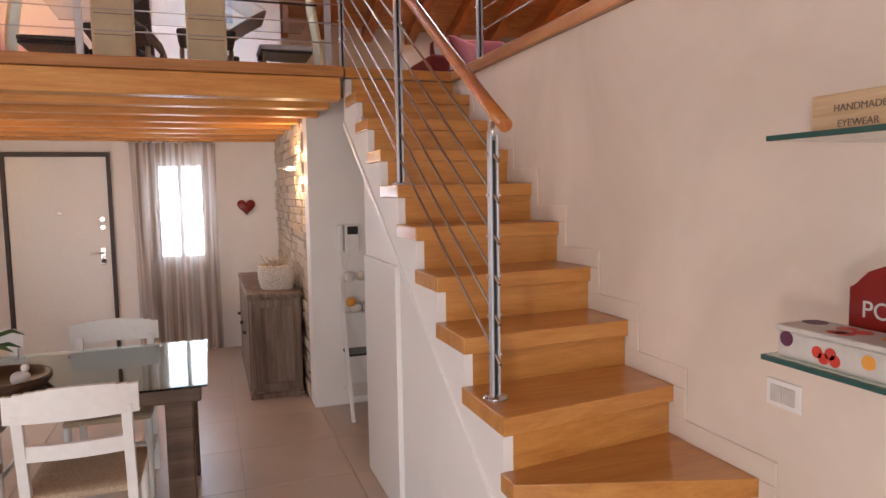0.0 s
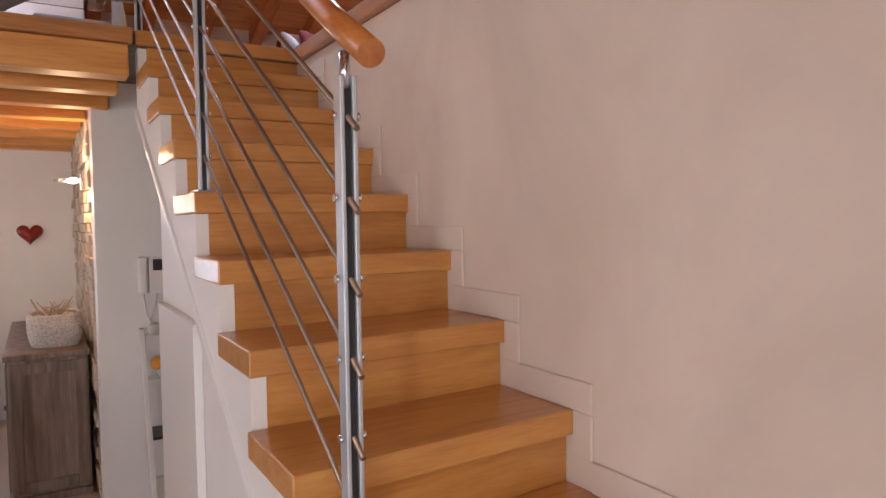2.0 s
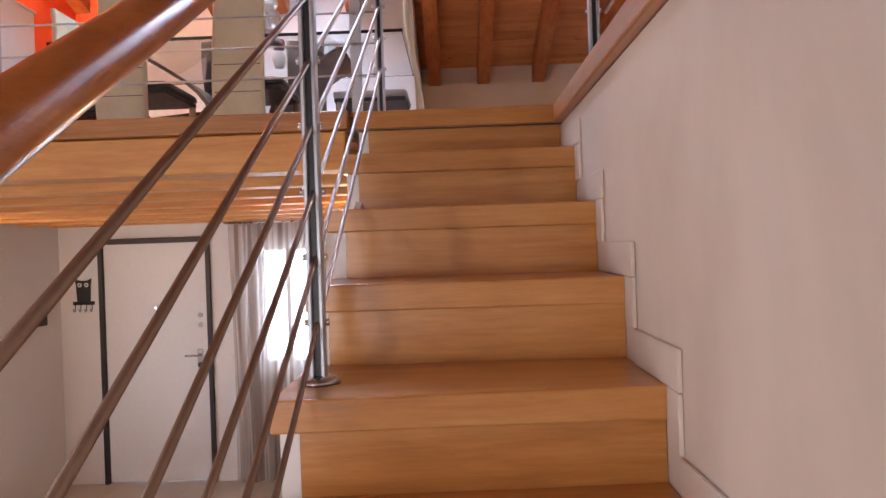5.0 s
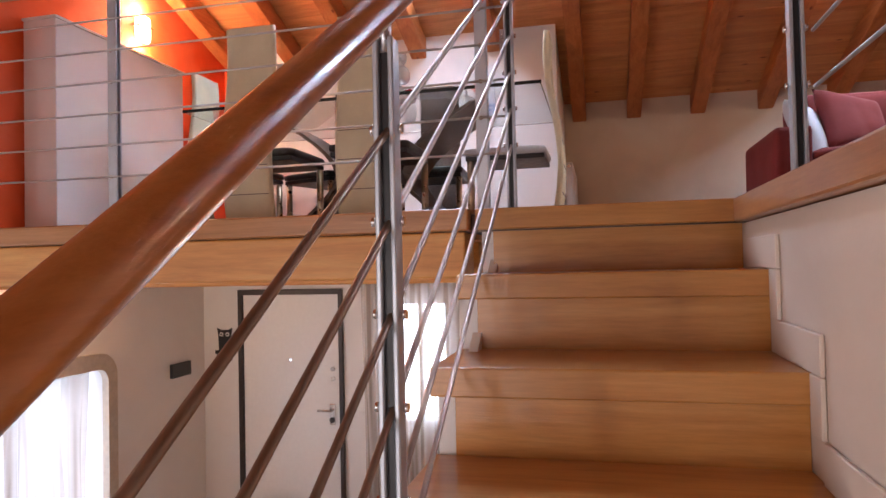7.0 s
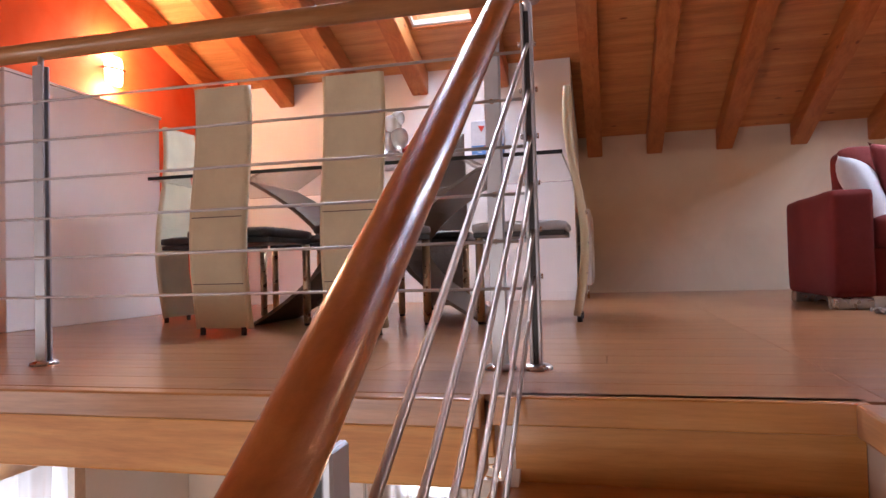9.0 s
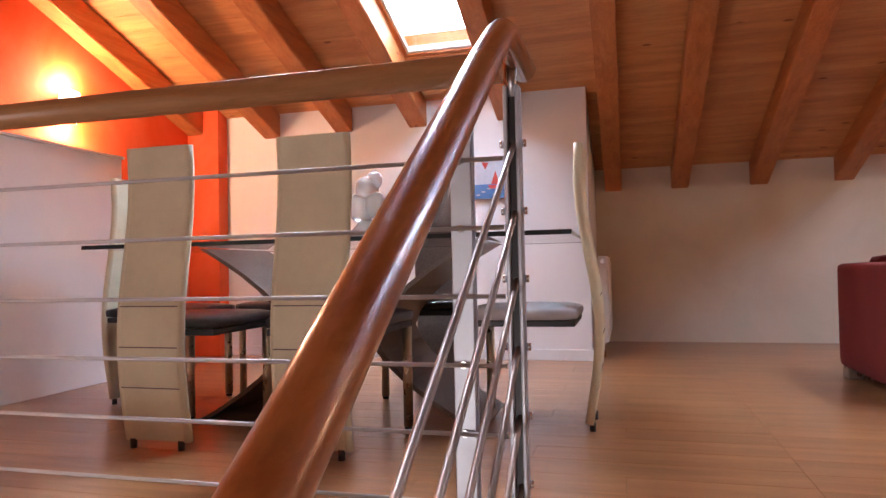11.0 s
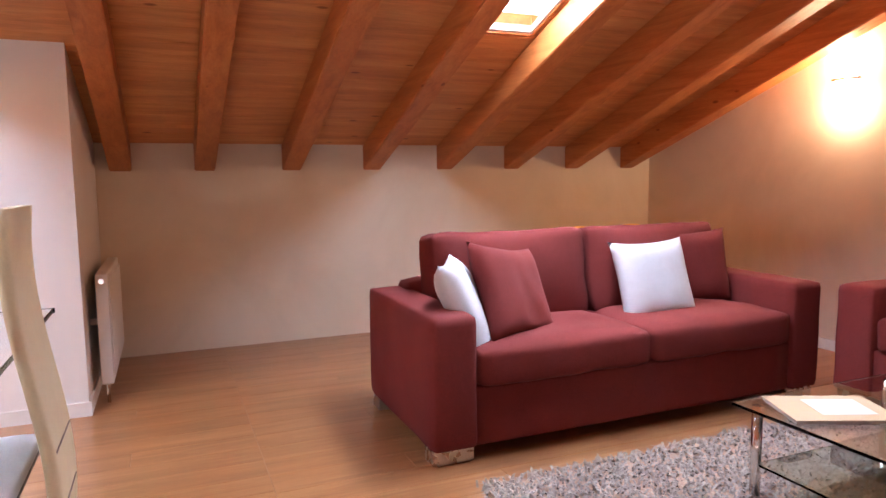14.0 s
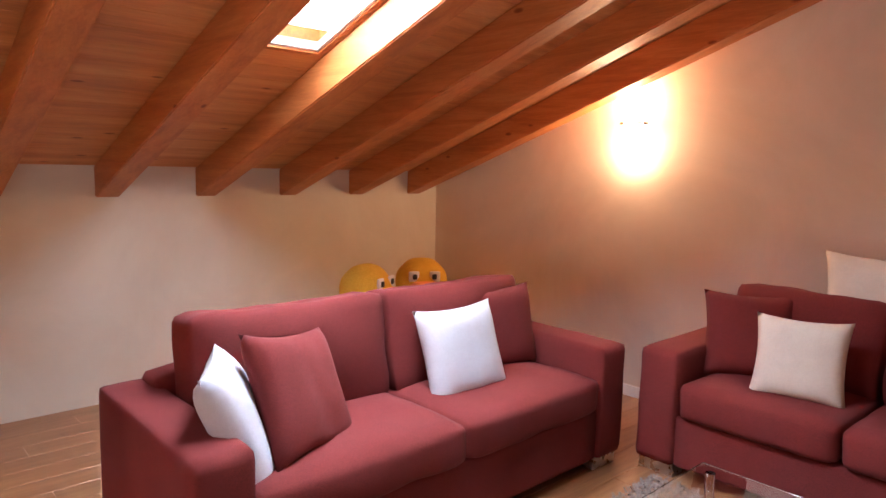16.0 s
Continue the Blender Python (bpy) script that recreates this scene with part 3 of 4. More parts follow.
# ---- railings ----
RX, RY = -0.646, 0.37
railing = tagged(base("stair_railing", RX, -2.045, -RISE * 8), "steel stair railing with cables and round beech handrail", "railing")


def rel(o, p):
    return tuple(Vector(p) - o.location)


def post(o, x, y, z0, z1, flat="x", clips=()):
    """Two flat steel bars side by side on a round foot."""
    a = rel(o, (x, y, 0))
    z0, z1 = z0 - o.location.z, z1 - o.location.z
    bm = bmesh.new()
    for s in (-1, 1):
        if flat == "x":
            add_box(bm, a[0] + s * 0.011 - 0.004, a[0] + s * 0.011 + 0.004, a[1] - 0.015, a[1] + 0.015, z0, z1 - 0.03, 0.002, 1)
        else:
            add_box(bm, a[0] - 0.020, a[0] + 0.020, a[1] + s * 0.011 - 0.004, a[1] + s * 0.011 + 0.004, z0, z1 - 0.03, 0.002, 1)
    finish(bm, "post", STEEL_POST, o)
    # Black strip put between the two bars as the shade in their gap.
    box("gap_shade", a[0] - 0.006, a[0] + 0.006, a[1] - 0.006, a[1] + 0.006, z0 + 0.01, z1 - 0.04, DARK, o)
    lathe("foot", [(0.042, 0.0), (0.042, 0.006), (0.034, 0.012), (0.026, 0.014)], STEEL, o, 20, (a[0], a[1], z0))
    tube("bracket", [(a[0], a[1], z1 - 0.05), (a[0], a[1], z1 + 0.01)], 0.009, STEEL, o)
    bm = bmesh.new()
    for zc in clips:
        for s in (-1, 1):
            p = Vector((a[0], a[1], zc - o.location.z))
            d = Vector((0.0175 * s, 0, 0)) if flat == "x" else Vector((0, 0.0175 * s, 0))
            add_tube(bm, [p + d, p + d * 1.35], 0.007, 10)
    if clips:
        tagged(finish(bm, "screw", CHROME, o), kind="stuff")
    else:
        bm.free()


SL = RISE / GOING


def rail_line(y, h):
    return h + SL * y


def cable_z(k, y):
    """Height of a cable; they spread a little towards the top of the stairs."""
    f = (y + 2.06) / 2.43
    return (1 - f) * (-0.64 - 0.132 * k) + f * (0.85 - 0.122 * k)


for y, i in ((-2.06, 8), (-0.965, 4)):
    post(railing, RX, y, -RISE * i, rail_line(y, 0.835), "x", [cable_z(k, y) for k in range(6)])
post(railing, RX, RY, 0.0, 0.985, "x", [cable_z(k, RY) for k in range(6)])
tube("handrail", [rel(railing, (RX + 0.01, y, z)) for y, z in ((-2.14, -0.556), (-2.0, -0.470), (-1.5, -0.143), (-0.7, 0.391), (0.1, 0.929), (0.19, 0.985), (0.225, 1.003), (0.26, 1.010), (0.46, 1.008))], 0.0232, RAIL, railing, 20)
for k in range(6):
    tube("cable", [rel(railing, (RX + 0.002, y, cable_z(k, y))) for y in (-2.10, -1.0, RY + 0.02)], 0.0055, CABLE, railing, 8)

loft_rail = tagged(base("loft_railing", -2.3, 0.36, 0.0), "steel loft railing with thin rods and beech handrail", "railing")
MEZZ = (0.21, 0.332, 0.454, 0.576, 0.698, 0.82)
for x in (-0.739, -2.18, -3.6, -5.0):
    post(loft_rail, x, 0.36, 0.0, 0.97, "y", MEZZ)
tube("handrail", [rel(loft_rail, (x, 0.37, 0.992)) for x in (-5.55, -3.0, -0.665)], 0.029, RAIL_X, loft_rail, 18)
for h in MEZZ:
    tube("rod", [rel(loft_rail, (x, 0.335, h)) for x in (-5.55, -2.0, -0.66)], 0.0042, RODSTEEL, loft_rail, 8)

side_rail = tagged(base("landing_railing", 0.07, -1.9, 0.0), "steel railing with cables above the stair wall", "railing")
for y in (-0.29, -1.75, -3.2, -4.7):
    post(side_rail, 0.055, y, 0.0, 0.94, "x", MEZZ)
tube("handrail", [rel(side_rail, (0.05, y, 0.965)) for y in (-6.4, -3.0, -0.27)], 0.029, RAIL, side_rail, 18)
for h in MEZZ:
    tube("rod", [rel(side_rail, (0.095, y, h)) for y in (-6.4, -3.0, -0.27)], 0.0045, RODSTEEL, side_rail, 8)

# ---- loft living corner ----


def sofa(name, x, y, rz, width, label):
    """A two-seat sofa that faces -y before it is turned; its base is the middle of the front."""
    s = tagged(base(name, x, y, 0.0, rz), label, "sofa", "red sofas")
    d, arm = 0.88, 0.20
    box_z = 0.31
    puff("frame", width - 2 * arm + 0.02, d - 0.04, 0.25, REDCLOTH, s, (0, d / 2, 0.185), 0.014, (0, 0.005, 0))
    for sx in (-1, 1):
        puff("armrest", arm, d, 0.545, REDCLOTH, s, (sx * (width / 2 - arm / 2), d / 2, 0.333), 0.026, (0.006, 0.006, 0.004), wrinkle=0.004)
    puff("back", width - 2 * arm + 0.1, 0.20, 0.58, REDCLOTH, s, (0, d - 0.10, 0.36), 0.05, (0, 0.01, 0.01), wrinkle=0.003)
    cw = (width - 2 * arm) / 2
    for sx in (-1, 1):
        puff("seat_cushion", cw - 0.012, d - 0.24, 0.17, REDCLOTH, s, (sx * cw / 2, (d - 0.24) / 2 - 0.01, 0.385), 0.040, (0.004, 0.010, 0.022), wrinkle=0.010)
        puff("back_cushion", cw - 0.022, 0.20, 0.46, REDCLOTH, s, (sx * cw / 2, d - 0.29, 0.655), 0.038, (0.004, 0.055, -0.012), turn=Matrix.Rotation(radians(-9), 4, "X"), wrinkle=0.013)
    for sx in (-1, 1):
        for yy in (0.08, d - 0.08):
            box("foot", sx * (width / 2 - 0.1) - 0.09, sx * (width / 2 - 0.1) + 0.09, yy - 0.05, yy + 0.05, 0.0, 0.06, STEEL, s, 0.006)
    return s


sofa("sofa", 1.70, 2.33, 0, 2.13, "wine red fabric two-seat sofa on chrome feet")
sofa("sofa", 2.77, 1.39, -90, 1.75, "wine red fabric two-seat sofa beside the gable wall")


def lean(x, y, z, rx, rz, roll=0):
    return pose(x, y, z, rx, 0, rz) @ pose(0, 0, 0, 0, 0, roll)


pillow("cushion", 0.42, 0.46, 0.15, WHITECLOTH, pose(0.90, 2.60, 0.585, 66, 0, 60), "white square cushion leaning on the sofa arm")
pillow("cushion", 0.46, 0.46, 0.15, REDCLOTH, lean(1.13, 2.60, 0.635, 64, 28, -10), "wine red square cushion on the sofa seat", dent=0.016)
pillow("cushion", 0.43, 0.43, 0.15, WHITECLOTH, lean(1.98, 2.67, 0.618, 70, -6, 2), "white square cushion on the sofa seat")
pillow("cushion", 0.42, 0.42, 0.14, REDCLOTH, lean(2.37, 2.80, 0.65, 76, -8, 0), "wine red square cushion behind the white one")
pillow("cushion", 0.42, 0.42, 0.14, REDCLOTH, lean(3.16, 1.92, 0.66, 76, -62, 0), "wine red square cushion in the sofa corner")
pillow("cushion", 0.38, 0.38, 0.13, CREAMCLOTH, lean(3.02, 1.64, 0.63, 70, -76, 0), "cream square cushion on the red sofa")
pillow("cushion", 0.60, 0.44, 0.15, CREAMCLOTH, lean(3.40, 1.40, 0.86, 84, -88, 0), "large cream cushion behind the sofa back")
pillow("cushion", 0.43, 0.43, 0.14, CREAMCLOTH, lean(2.93, 1.02, 0.64, 62, -100, 20), "cream square cushion on the red sofa")


def duck(x, y, rz):
    d = tagged(base("plush_duck", x, y, 0.0, rz), "yellow plush duck with orange beak behind the sofa", "plush toy", "plush ducks")
    puff("body", 0.46, 0.50, 0.46, YELLOW, d, (0, 0.14, 0.23), 0.21, (0.01, 0.01, 0.01), 10)
    puff("head", 0.36, 0.32, 0.32, YELLOW, d, (0, 0, 0.60), 0.15, (0.01, 0.01, 0.01), 10)
    puff("beak", 0.20, 0.17, 0.07, BEAK, d, (0, -0.20, 0.58), 0.032, (0, 0, 0.01), 6)
    for s in (-1, 1):
        puff("eye", 0.075, 0.022, 0.075, WHITELACQ, d, (s * 0.075, -0.152, 0.655), 0.01, n=5)
        puff("pupil", 0.034, 0.016, 0.038, DARK, d, (s * 0.07, -0.166, 0.655), 0.007, n=4)
    return d


duck(2.60, 4.25, 25)
duck(3.12, 4.28, -32)

# shaggy rug
rug = tagged(base("rug", 1.72, 1.35, 0.0), "shaggy beige wool rug under the coffee table", "rug")
box("backing", -0.97, 0.97, -0.75, 0.75, 0.0, 0.012, RUGDARK, rug)
bm = bmesh.new()
rr = random.Random(4)
for k in range(17000):
    x, y = rr.uniform(-1.0, 1.0), rr.uniform(-0.78, 0.78)
    a, l, w = rr.uniform(0, 6.283), rr.uniform(0.03, 0.055), rr.uniform(0.003, 0.006)
    dx, dy = math.cos(a), math.sin(a)
    tip = (x + dx * l * 0.8, y + dy * l * 0.8, rr.uniform(0.018, 0.032))
    p = [bm.verts.new(q) for q in ((x - dy * w, y + dx * w, 0.006), (x + dy * w, y - dx * w, 0.006), (x + dx * l * 0.45 + dy * w, y + dy * l * 0.45 - dx * w, 0.027), (x + dx * l * 0.45 - dy * w, y + dy * l * 0.45 + dx * w, 0.027), tip)]
    bm.faces.new((p[0], p[1], p[2], p[3]))
    bm.faces.new((p[3], p[2], p[4]))
tagged(finish(bm, "pile", RUG, rug), kind="stuff")

ct = tagged(base("coffee_table", 1.92, 1.28, 0.0), "low glass coffee table on the rug", "coffee table")
box("glass_top", -0.40, 0.40, -0.43, 0.43, 0.338, 0.350, GLASS, ct, 0.003)
box("glass_shelf", -0.34, 0.34, -0.37, 0.37, 0.13, 0.138, GREENGLASS, ct, 0.002)
for sx in (-1, 1):
    for sy in (-1, 1):
        tube("leg", [(sx * 0.34, sy * 0.37, 0.012), (sx * 0.34, sy * 0.37, 0.338)], 0.018, CHROME, ct, 14)
mag = tagged(base("magazine", 1.74, 1.50, 0.350, -24), "closed magazine lying on the glass table", "magazine")
box("pages", -0.17, 0.17, -0.12, 0.12, 0.0, 0.012, PALE, mag, 0.002)
box("cover", -0.172, 0.172, -0.122, 0.122, 0.012, 0.014, PAPER, mag)
box("cover_picture", -0.06, 0.12, -0.07, 0.08, 0.0142, 0.0150, PALE, mag)
dish = tagged(base("dish", 1.99, 1.22, 0.350), "pale blue glass dish on the coffee table", "dish")
lathe("bowl", [(0.05, 0.0), (0.12, 0.012), (0.15, 0.035), (0.146, 0.036), (0.11, 0.018), (0.001, 0.01)], plain("pale_blue_glaze", (0.5, 0.6, 0.7), 0.15), dish, 28)

# wall lamps


def sconce(x, y, z, face, label, watts, color, out=0.11, glowing=True):
    """A half-round metal bowl on a wall, lit up and down."""
    l = tagged(base("wall_lamp", x, y, z, face), label, "wall lamp", "wall lamps")
    box("back_plate", -0.05, 0.05, -0.012, 0.0, -0.05, 0.05, CHROME, l, 0.003)
    bm = bmesh.new()
    n = 16
    for z0, z1 in ((-0.006, 0.006),):
        poly = [(0.11 * math.cos(math.pi * k / n), -0.012 - (out - 0.012) * math.sin(math.pi * k / n)) for k in range(n + 1)]
        inner = [(0.095 * math.cos(math.pi * k / n), -0.014 - (out - 0.03) * math.sin(math.pi * k / n)) for k in range(n + 1)]
        for k in range(n):
            add_prism(bm, [poly[k], poly[k + 1], inner[k + 1], inner[k]], "z", z0, z1)
    bmesh.ops.remove_doubles(bm, verts=list(bm.verts), dist=1e-5)
    finish(bm, "bowl", CHROME, l)
    # Glowing block added for the lamp's white glare, enlarged on the shallow lamps.
    big = out < 0.12
    puff("glow_block", 0.13 if big else 0.06, 0.05, 0.19 if big else 0.03, LAMPGLOW, l, (0, -0.045, 0), 0.024 if big else 0.012, n=6)
    m = pose(x, y, z, 0, 0, face)
    bulb("wall_lamp_bulb_up", m @ Vector((0, -0.055, 0.125)), watts, color)
    bulb("wall_lamp_bulb_down", m @ Vector((0, -0.055, -0.125)), watts, color)
    return l


WARM = (1.0, 0.66, 0.36)
sconce(GABLE_X, 2.90, 1.72, -90, "lit chrome wall lamp on the gable wall", 16, WARM)
sconce(-3.62, 2.35, 1.62, 90, "lit metal wall lamp on the orange wall", 32, WARM)
sconce(-0.86, 1.30, -0.56, -90, "lit wall lamp on the stone wall", 5, WARM, 0.14)
sconce(-3.67, 1.45, -0.52, 90, "lit wall lamp above the framed window", 6, WARM)

# radiator on the wall return
rad = tagged(base("radiator", -0.66, 4.2, 0.0), "white panel radiator on the wall return", "radiator")
box("panel", 0.025, 0.085, -0.42, 0.42, 0.10, 0.68, WHITELACQ, rad, 0.008)
bm = bmesh.new()
for k in range(14):
    add_box(bm, 0.086, 0.094, -0.39 + k * 0.058, -0.35 + k * 0.058, 0.14, 0.64, 0.003, 1)
finish(bm, "ribs", WHITELACQ, rad)
tube("valve", [(0.055, -0.425, 0.645), (0.055, -0.445, 0.645)], 0.014, CHROME, rad, 12)
tube("pipe", [(0.055, -0.40, 0.12), (0.055, -0.40, 0.0)], 0.009, CHROME, rad)
for yy in (-0.3, 0.3):
    box("bracket", -0.02, 0.025, yy - 0.015, yy + 0.015, 0.4, 0.43, WHITELACQ, rad)

# ---- loft dining set ----
table = tagged(base("dining_table", -1.63, 1.93, 0.0), "glass dining table with dark edge on curved grey-brown legs", "table")
box("glass_top", -1.0, 1.0, -0.48, 0.48, 0.733, 0.748, GLASS, table, 0.003)
bm = bmesh.new()
for x0, x1, y0, y1 in ((-1.003, 1.003, -0.485, -0.481), (-1.003, 1.003, 0.481, 0.485)):
    add_box(bm, x0, x1, y0, y1, 0.732, 0.749)
finish(bm, "glass_edge", GLASSEDGE, table)
for sx in (-1, 1):
    bm = bmesh.new()
    n = 12
    prof = [(sx * (0.18 + 0.42 * abs(2 * k / n - 1) ** 1.6), 0.0 + 0.73 * k / n) for k in range(n + 1)]
    for (xa, za), (xb, zb) in zip(prof, prof[1:]):
        add_prism(bm, [(xa, za), (xb, zb), (xb + 0.03, zb), (xa + 0.03, za)], "y", -0.26, 0.26)
    bmesh.ops.remove_doubles(bm, verts=list(bm.verts), dist=1e-5)
    finish(bm, "curved_leg", TAUPE, table)


def chair_profile(k, n):
    z = 0.03 + 1.06 * k / n
    s = z / 1.09
    return (-0.225 - 0.032 * math.sin(2.6 * s * math.pi * 0.72 - 0.5) * (1 if s < 0.85 else 1), z)


def loft_chair(x, y, rz, cover, seat, label):
    """A tall chair whose curved back runs from the floor to the top; it faces +y before it is turned."""
    c = tagged(base("dining_chair", x, y, 0.0, rz), label, "chair", "chairs round the glass table")
    bm = bmesh.new()
    n = 22
    prof = [chair_profile(k, n) for k in range(n + 1)]
    for (ya, za), (yb, zb) in zip(prof, prof[1:]):
        add_prism(bm, [(ya, za), (yb, zb), (yb - 0.028, zb), (ya - 0.028, za)], "x", -0.122, 0.122)
    bmesh.ops.remove_doubles(bm, verts=list(bm.verts), dist=1e-5)
    finish(bm, "backrest", cover, c, False)
    for sx in (-1, 1):
        tube("piping", [(sx * 0.122, ya - 0.014, za) for ya, za in prof], 0.0165, cover, c, 8)
    for k in (4, 7, 10):
        ya, za = prof[k]
        box("seam", -0.121, 0.121, ya - 0.0305, ya - 0.0265, za - 0.002, za + 0.002, TAUPE if cover is CREAM else DARK, c)
    puff("seat", 0.42, 0.44, 0.05, seat, c, (0, 0.02, 0.445), 0.022, (0, 0, 0.008), 8)
    box("seat_frame", -0.20, 0.20, -0.19, 0.23, 0.40, 0.424, DARK, c, 0.004)
    for sx in (-1, 1):
        tube("leg", [(sx * 0.185, 0.205, 0.012), (sx * 0.185, 0.205, 0.40)], 0.019, BRASSY, c, 14)
        tube("glide", [(sx * 0.185, 0.205, 0.0), (sx * 0.185, 0.205, 0.014)], 0.015, DARK, c, 12)
        tube("glide", [(sx * 0.10, -0.24, 0.0), (sx * 0.10, -0.24, 0.034)], 0.012, DARK, c, 12)
    return c


loft_chair(-2.09, 1.46, 0, CREAM, BLACKLEATHER, "tall cream leather dining chair with black seat")
loft_chair(-1.475, 1.46, 0, CREAM, BLACKLEATHER, "tall cream leather dining chair with black seat")
loft_chair(-0.83, 1.86, 90, CREAM, WHITECLOTH, "tall cream leather chair with pale seat at the table end")
loft_chair(-2.62, 1.98, -90, CREAM, BLACKLEATHER, "tall cream leather dining chair at the table end")
loft_chair(-2.13, 2.36, 160, BLACKLEATHER, BLACKLEATHER, "tall black leather dining chair")
loft_chair(-1.42, 2.44, 184, TAUPE, BLACKLEATHER, "tall taupe leather dining chair with black seat")

orn = tagged(base("glass_figurine", -1.42, 1.60, 0.748), "clear glass ornament on the dining table", "ornament")
lathe("foot", [(0.075, 0.0), (0.075, 0.02), (0.05, 0.045), (0.03, 0.07)], ICE, orn, 16)
for dx, dz, r in ((-0.025, 0.12, 0.05), (0.03, 0.13, 0.045), (0.0, 0.19, 0.045), (0.03, 0.225, 0.03)):
    puff("bubble", 2 * r, 2 * r, 2.3 * r, ICE, orn, (dx, 0, dz), r * 0.95, n=5)
tul = tagged(base("flower_ornament", -1.49, 2.10, 0.748), "red tulip ornament in a small white pot", "ornament")
lathe("pot", [(0.03, 0.0), (0.045, 0.05), (0.04, 0.10), (0.03, 0.105)], WHITELACQ, tul, 18)
for a in range(5):
    puff("petal", 0.035, 0.035, 0.075, REDGLOSS, tul, (0.022 * math.cos(a * 1.257), 0.022 * math.sin(a * 1.257), 0.15), 0.016, n=4)

pic = tagged(base("canvas_picture", -1.31, 3.62, 1.228), "small canvas painting of red sail boats on blue water", "picture")
box("canvas", -0.125, 0.125, -0.03, -0.002, -0.142, 0.142, SKYPRINT, pic, 0.003)
box("sea", -0.124, 0.124, -0.0325, -0.0305, -0.141, -0.045, BLUE, pic)
prism("sail", [(-0.005, -0.045), (0.05, -0.05), (0.025, 0.045)], "y", -0.036, -0.033, REDPRINT, pic)
prism("sail", [(-0.045, 0.055), (-0.02, 0.10), (-0.07, 0.105)], "y", -0.036, -0.033, REDPRINT, pic)
prism("hull", [(-0.03, -0.052), (0.075, -0.052), (0.055, -0.075), (-0.01, -0.075)], "y", -0.036, -0.033, REDPRINT, pic)
for k in range(6):
    box("wave", -0.11 + k * 0.038, -0.085 + k * 0.038, -0.0345, -0.0328, -0.12 + 0.02 * (k % 3), -0.112 + 0.02 * (k % 3), PALE, pic)

# ---- entrance ----
door = structure(base("door_1", -2.87, ENTRY_Y, F), "white security door in a dark brown frame, closed", "door")
bm = bmesh.new()
for x0, x1, z0, z1 in ((-0.465, -0.43, 0.0, 2.03), (0.43, 0.465, 0.0, 2.03), (-0.43, 0.43, 1.985, 2.03)):
    add_box(bm, x0, x1, -0.03, 0.10, z0, z1, 0.003, 1)
finish(bm, "frame", DARKFRAME, door)
box("leaf", -0.428, 0.428, 0.0, 0.06, 0.012, 1.983, WHITELACQ, door, 0.004)
bm = bmesh.new()
add_box(bm, 0.335, 0.385, -0.012, 0.0, 0.93, 1.10, 0.005)
add_tube(bm, [(0.36, -0.005, 1.05), (0.36, -0.05, 1.05), (0.25, -0.055, 1.05)], 0.009, 10)
finish(bm, "handle", CHROME, door)
tube("keyhole", [(0.36, -0.02, 0.97), (0.36, 0.0, 0.97)], 0.022, DARK, door, 16)
for z in (1.30, 1.38):
    tube("lock", [(0.37, -0.014, z), (0.37, 0.0, z)], 0.02, CHROME, door, 16)
tube("spyhole", [(0.0, -0.008, 1.45), (0.0, 0.0, 1.45)], 0.012, CHROME, door, 14)

win = structure(base("window_1", -1.78, ENTRY_Y, -0.92), "white framed narrow window beside the door", "window")
bm = bmesh.new()
for x0, x1, z0, z1 in ((-0.238, -0.20, -0.498, 0.498), (0.20, 0.238, -0.498, 0.498), (-0.20, 0.20, -0.498, -0.46), (-0.20, 0.20, 0.46, 0.498), (-0.022, 0.022, -0.46, 0.46)):
    add_box(bm, x0, x1, 0.08, 0.13, z0, z1, 0.003, 1)
finish(bm, "frame", WHITELACQ, win)
o = box("pane", -0.20, 0.20, 0.10, 0.106, -0.46, 0.46, GLASS, win)
o.visible_shadow = False
structure(box("backdrop_garden", -4.4, 0.4, 4.3, 4.32, F, -0.1, SKYGARDEN), "bright sky outside the entrance", "sky")
structure(box("backdrop_garden_west", -4.75, -4.73, 0.0, 3.2, F, -0.1, SKYSOFT), "bright daylight outside the side window", "sky")


def curtain(x0, x1, y, z0, z1, axis, label, seed):
    r = random.Random(seed)
    bm = bmesh.new()
    n, m = 90, 14
    ph = r.uniform(0, 6)
    grid = []
    for i in range(n + 1):
        col = []
        u = i / n
        for j in range(m + 1):
            v = j / m
            off = 0.030 * math.sin(u * 44 + ph + 0.5 * math.sin(v * 2)) * (0.55 + 0.45 * (1 - v)) + 0.012 * math.sin(u * 17 + v * 3)
            a, z = x0 + (x1 - x0) * (u + 0.01 * math.sin(v * 4 + u * 9)), z0 + (z1 - z0) * v
            col.append(bm.verts.new((a, y + off, z) if axis == "x" else (y + off, a, z)))
        grid.append(col)
    for i in range(n):
        for j in range(m):
            bm.faces.new((grid[i][j], grid[i + 1][j], grid[i + 1][j + 1], grid[i][j + 1]))
    o = finish(bm, "curtain", SHEER, None, True)
    return tagged(o, label, "curtain", "voile curtains")


curtain(-2.22, -1.43, ENTRY_Y - 0.09, F + 0.02, -0.235, "x", "sheer beige striped curtain over the window", 3)
rod = tagged(base("curtain_rod", -1.85, ENTRY_Y - 0.09, -0.228), "thin steel curtain rod", "curtain rod")
tube("bar", [(-0.40, 0, 0), (0.40, 0, 0)], 0.008, STEEL, rod)
for s in (-1, 1):
    tube("holder", [(s * 0.38, 0, 0), (s * 0.38, 0.09, 0)], 0.006, STEEL, rod)

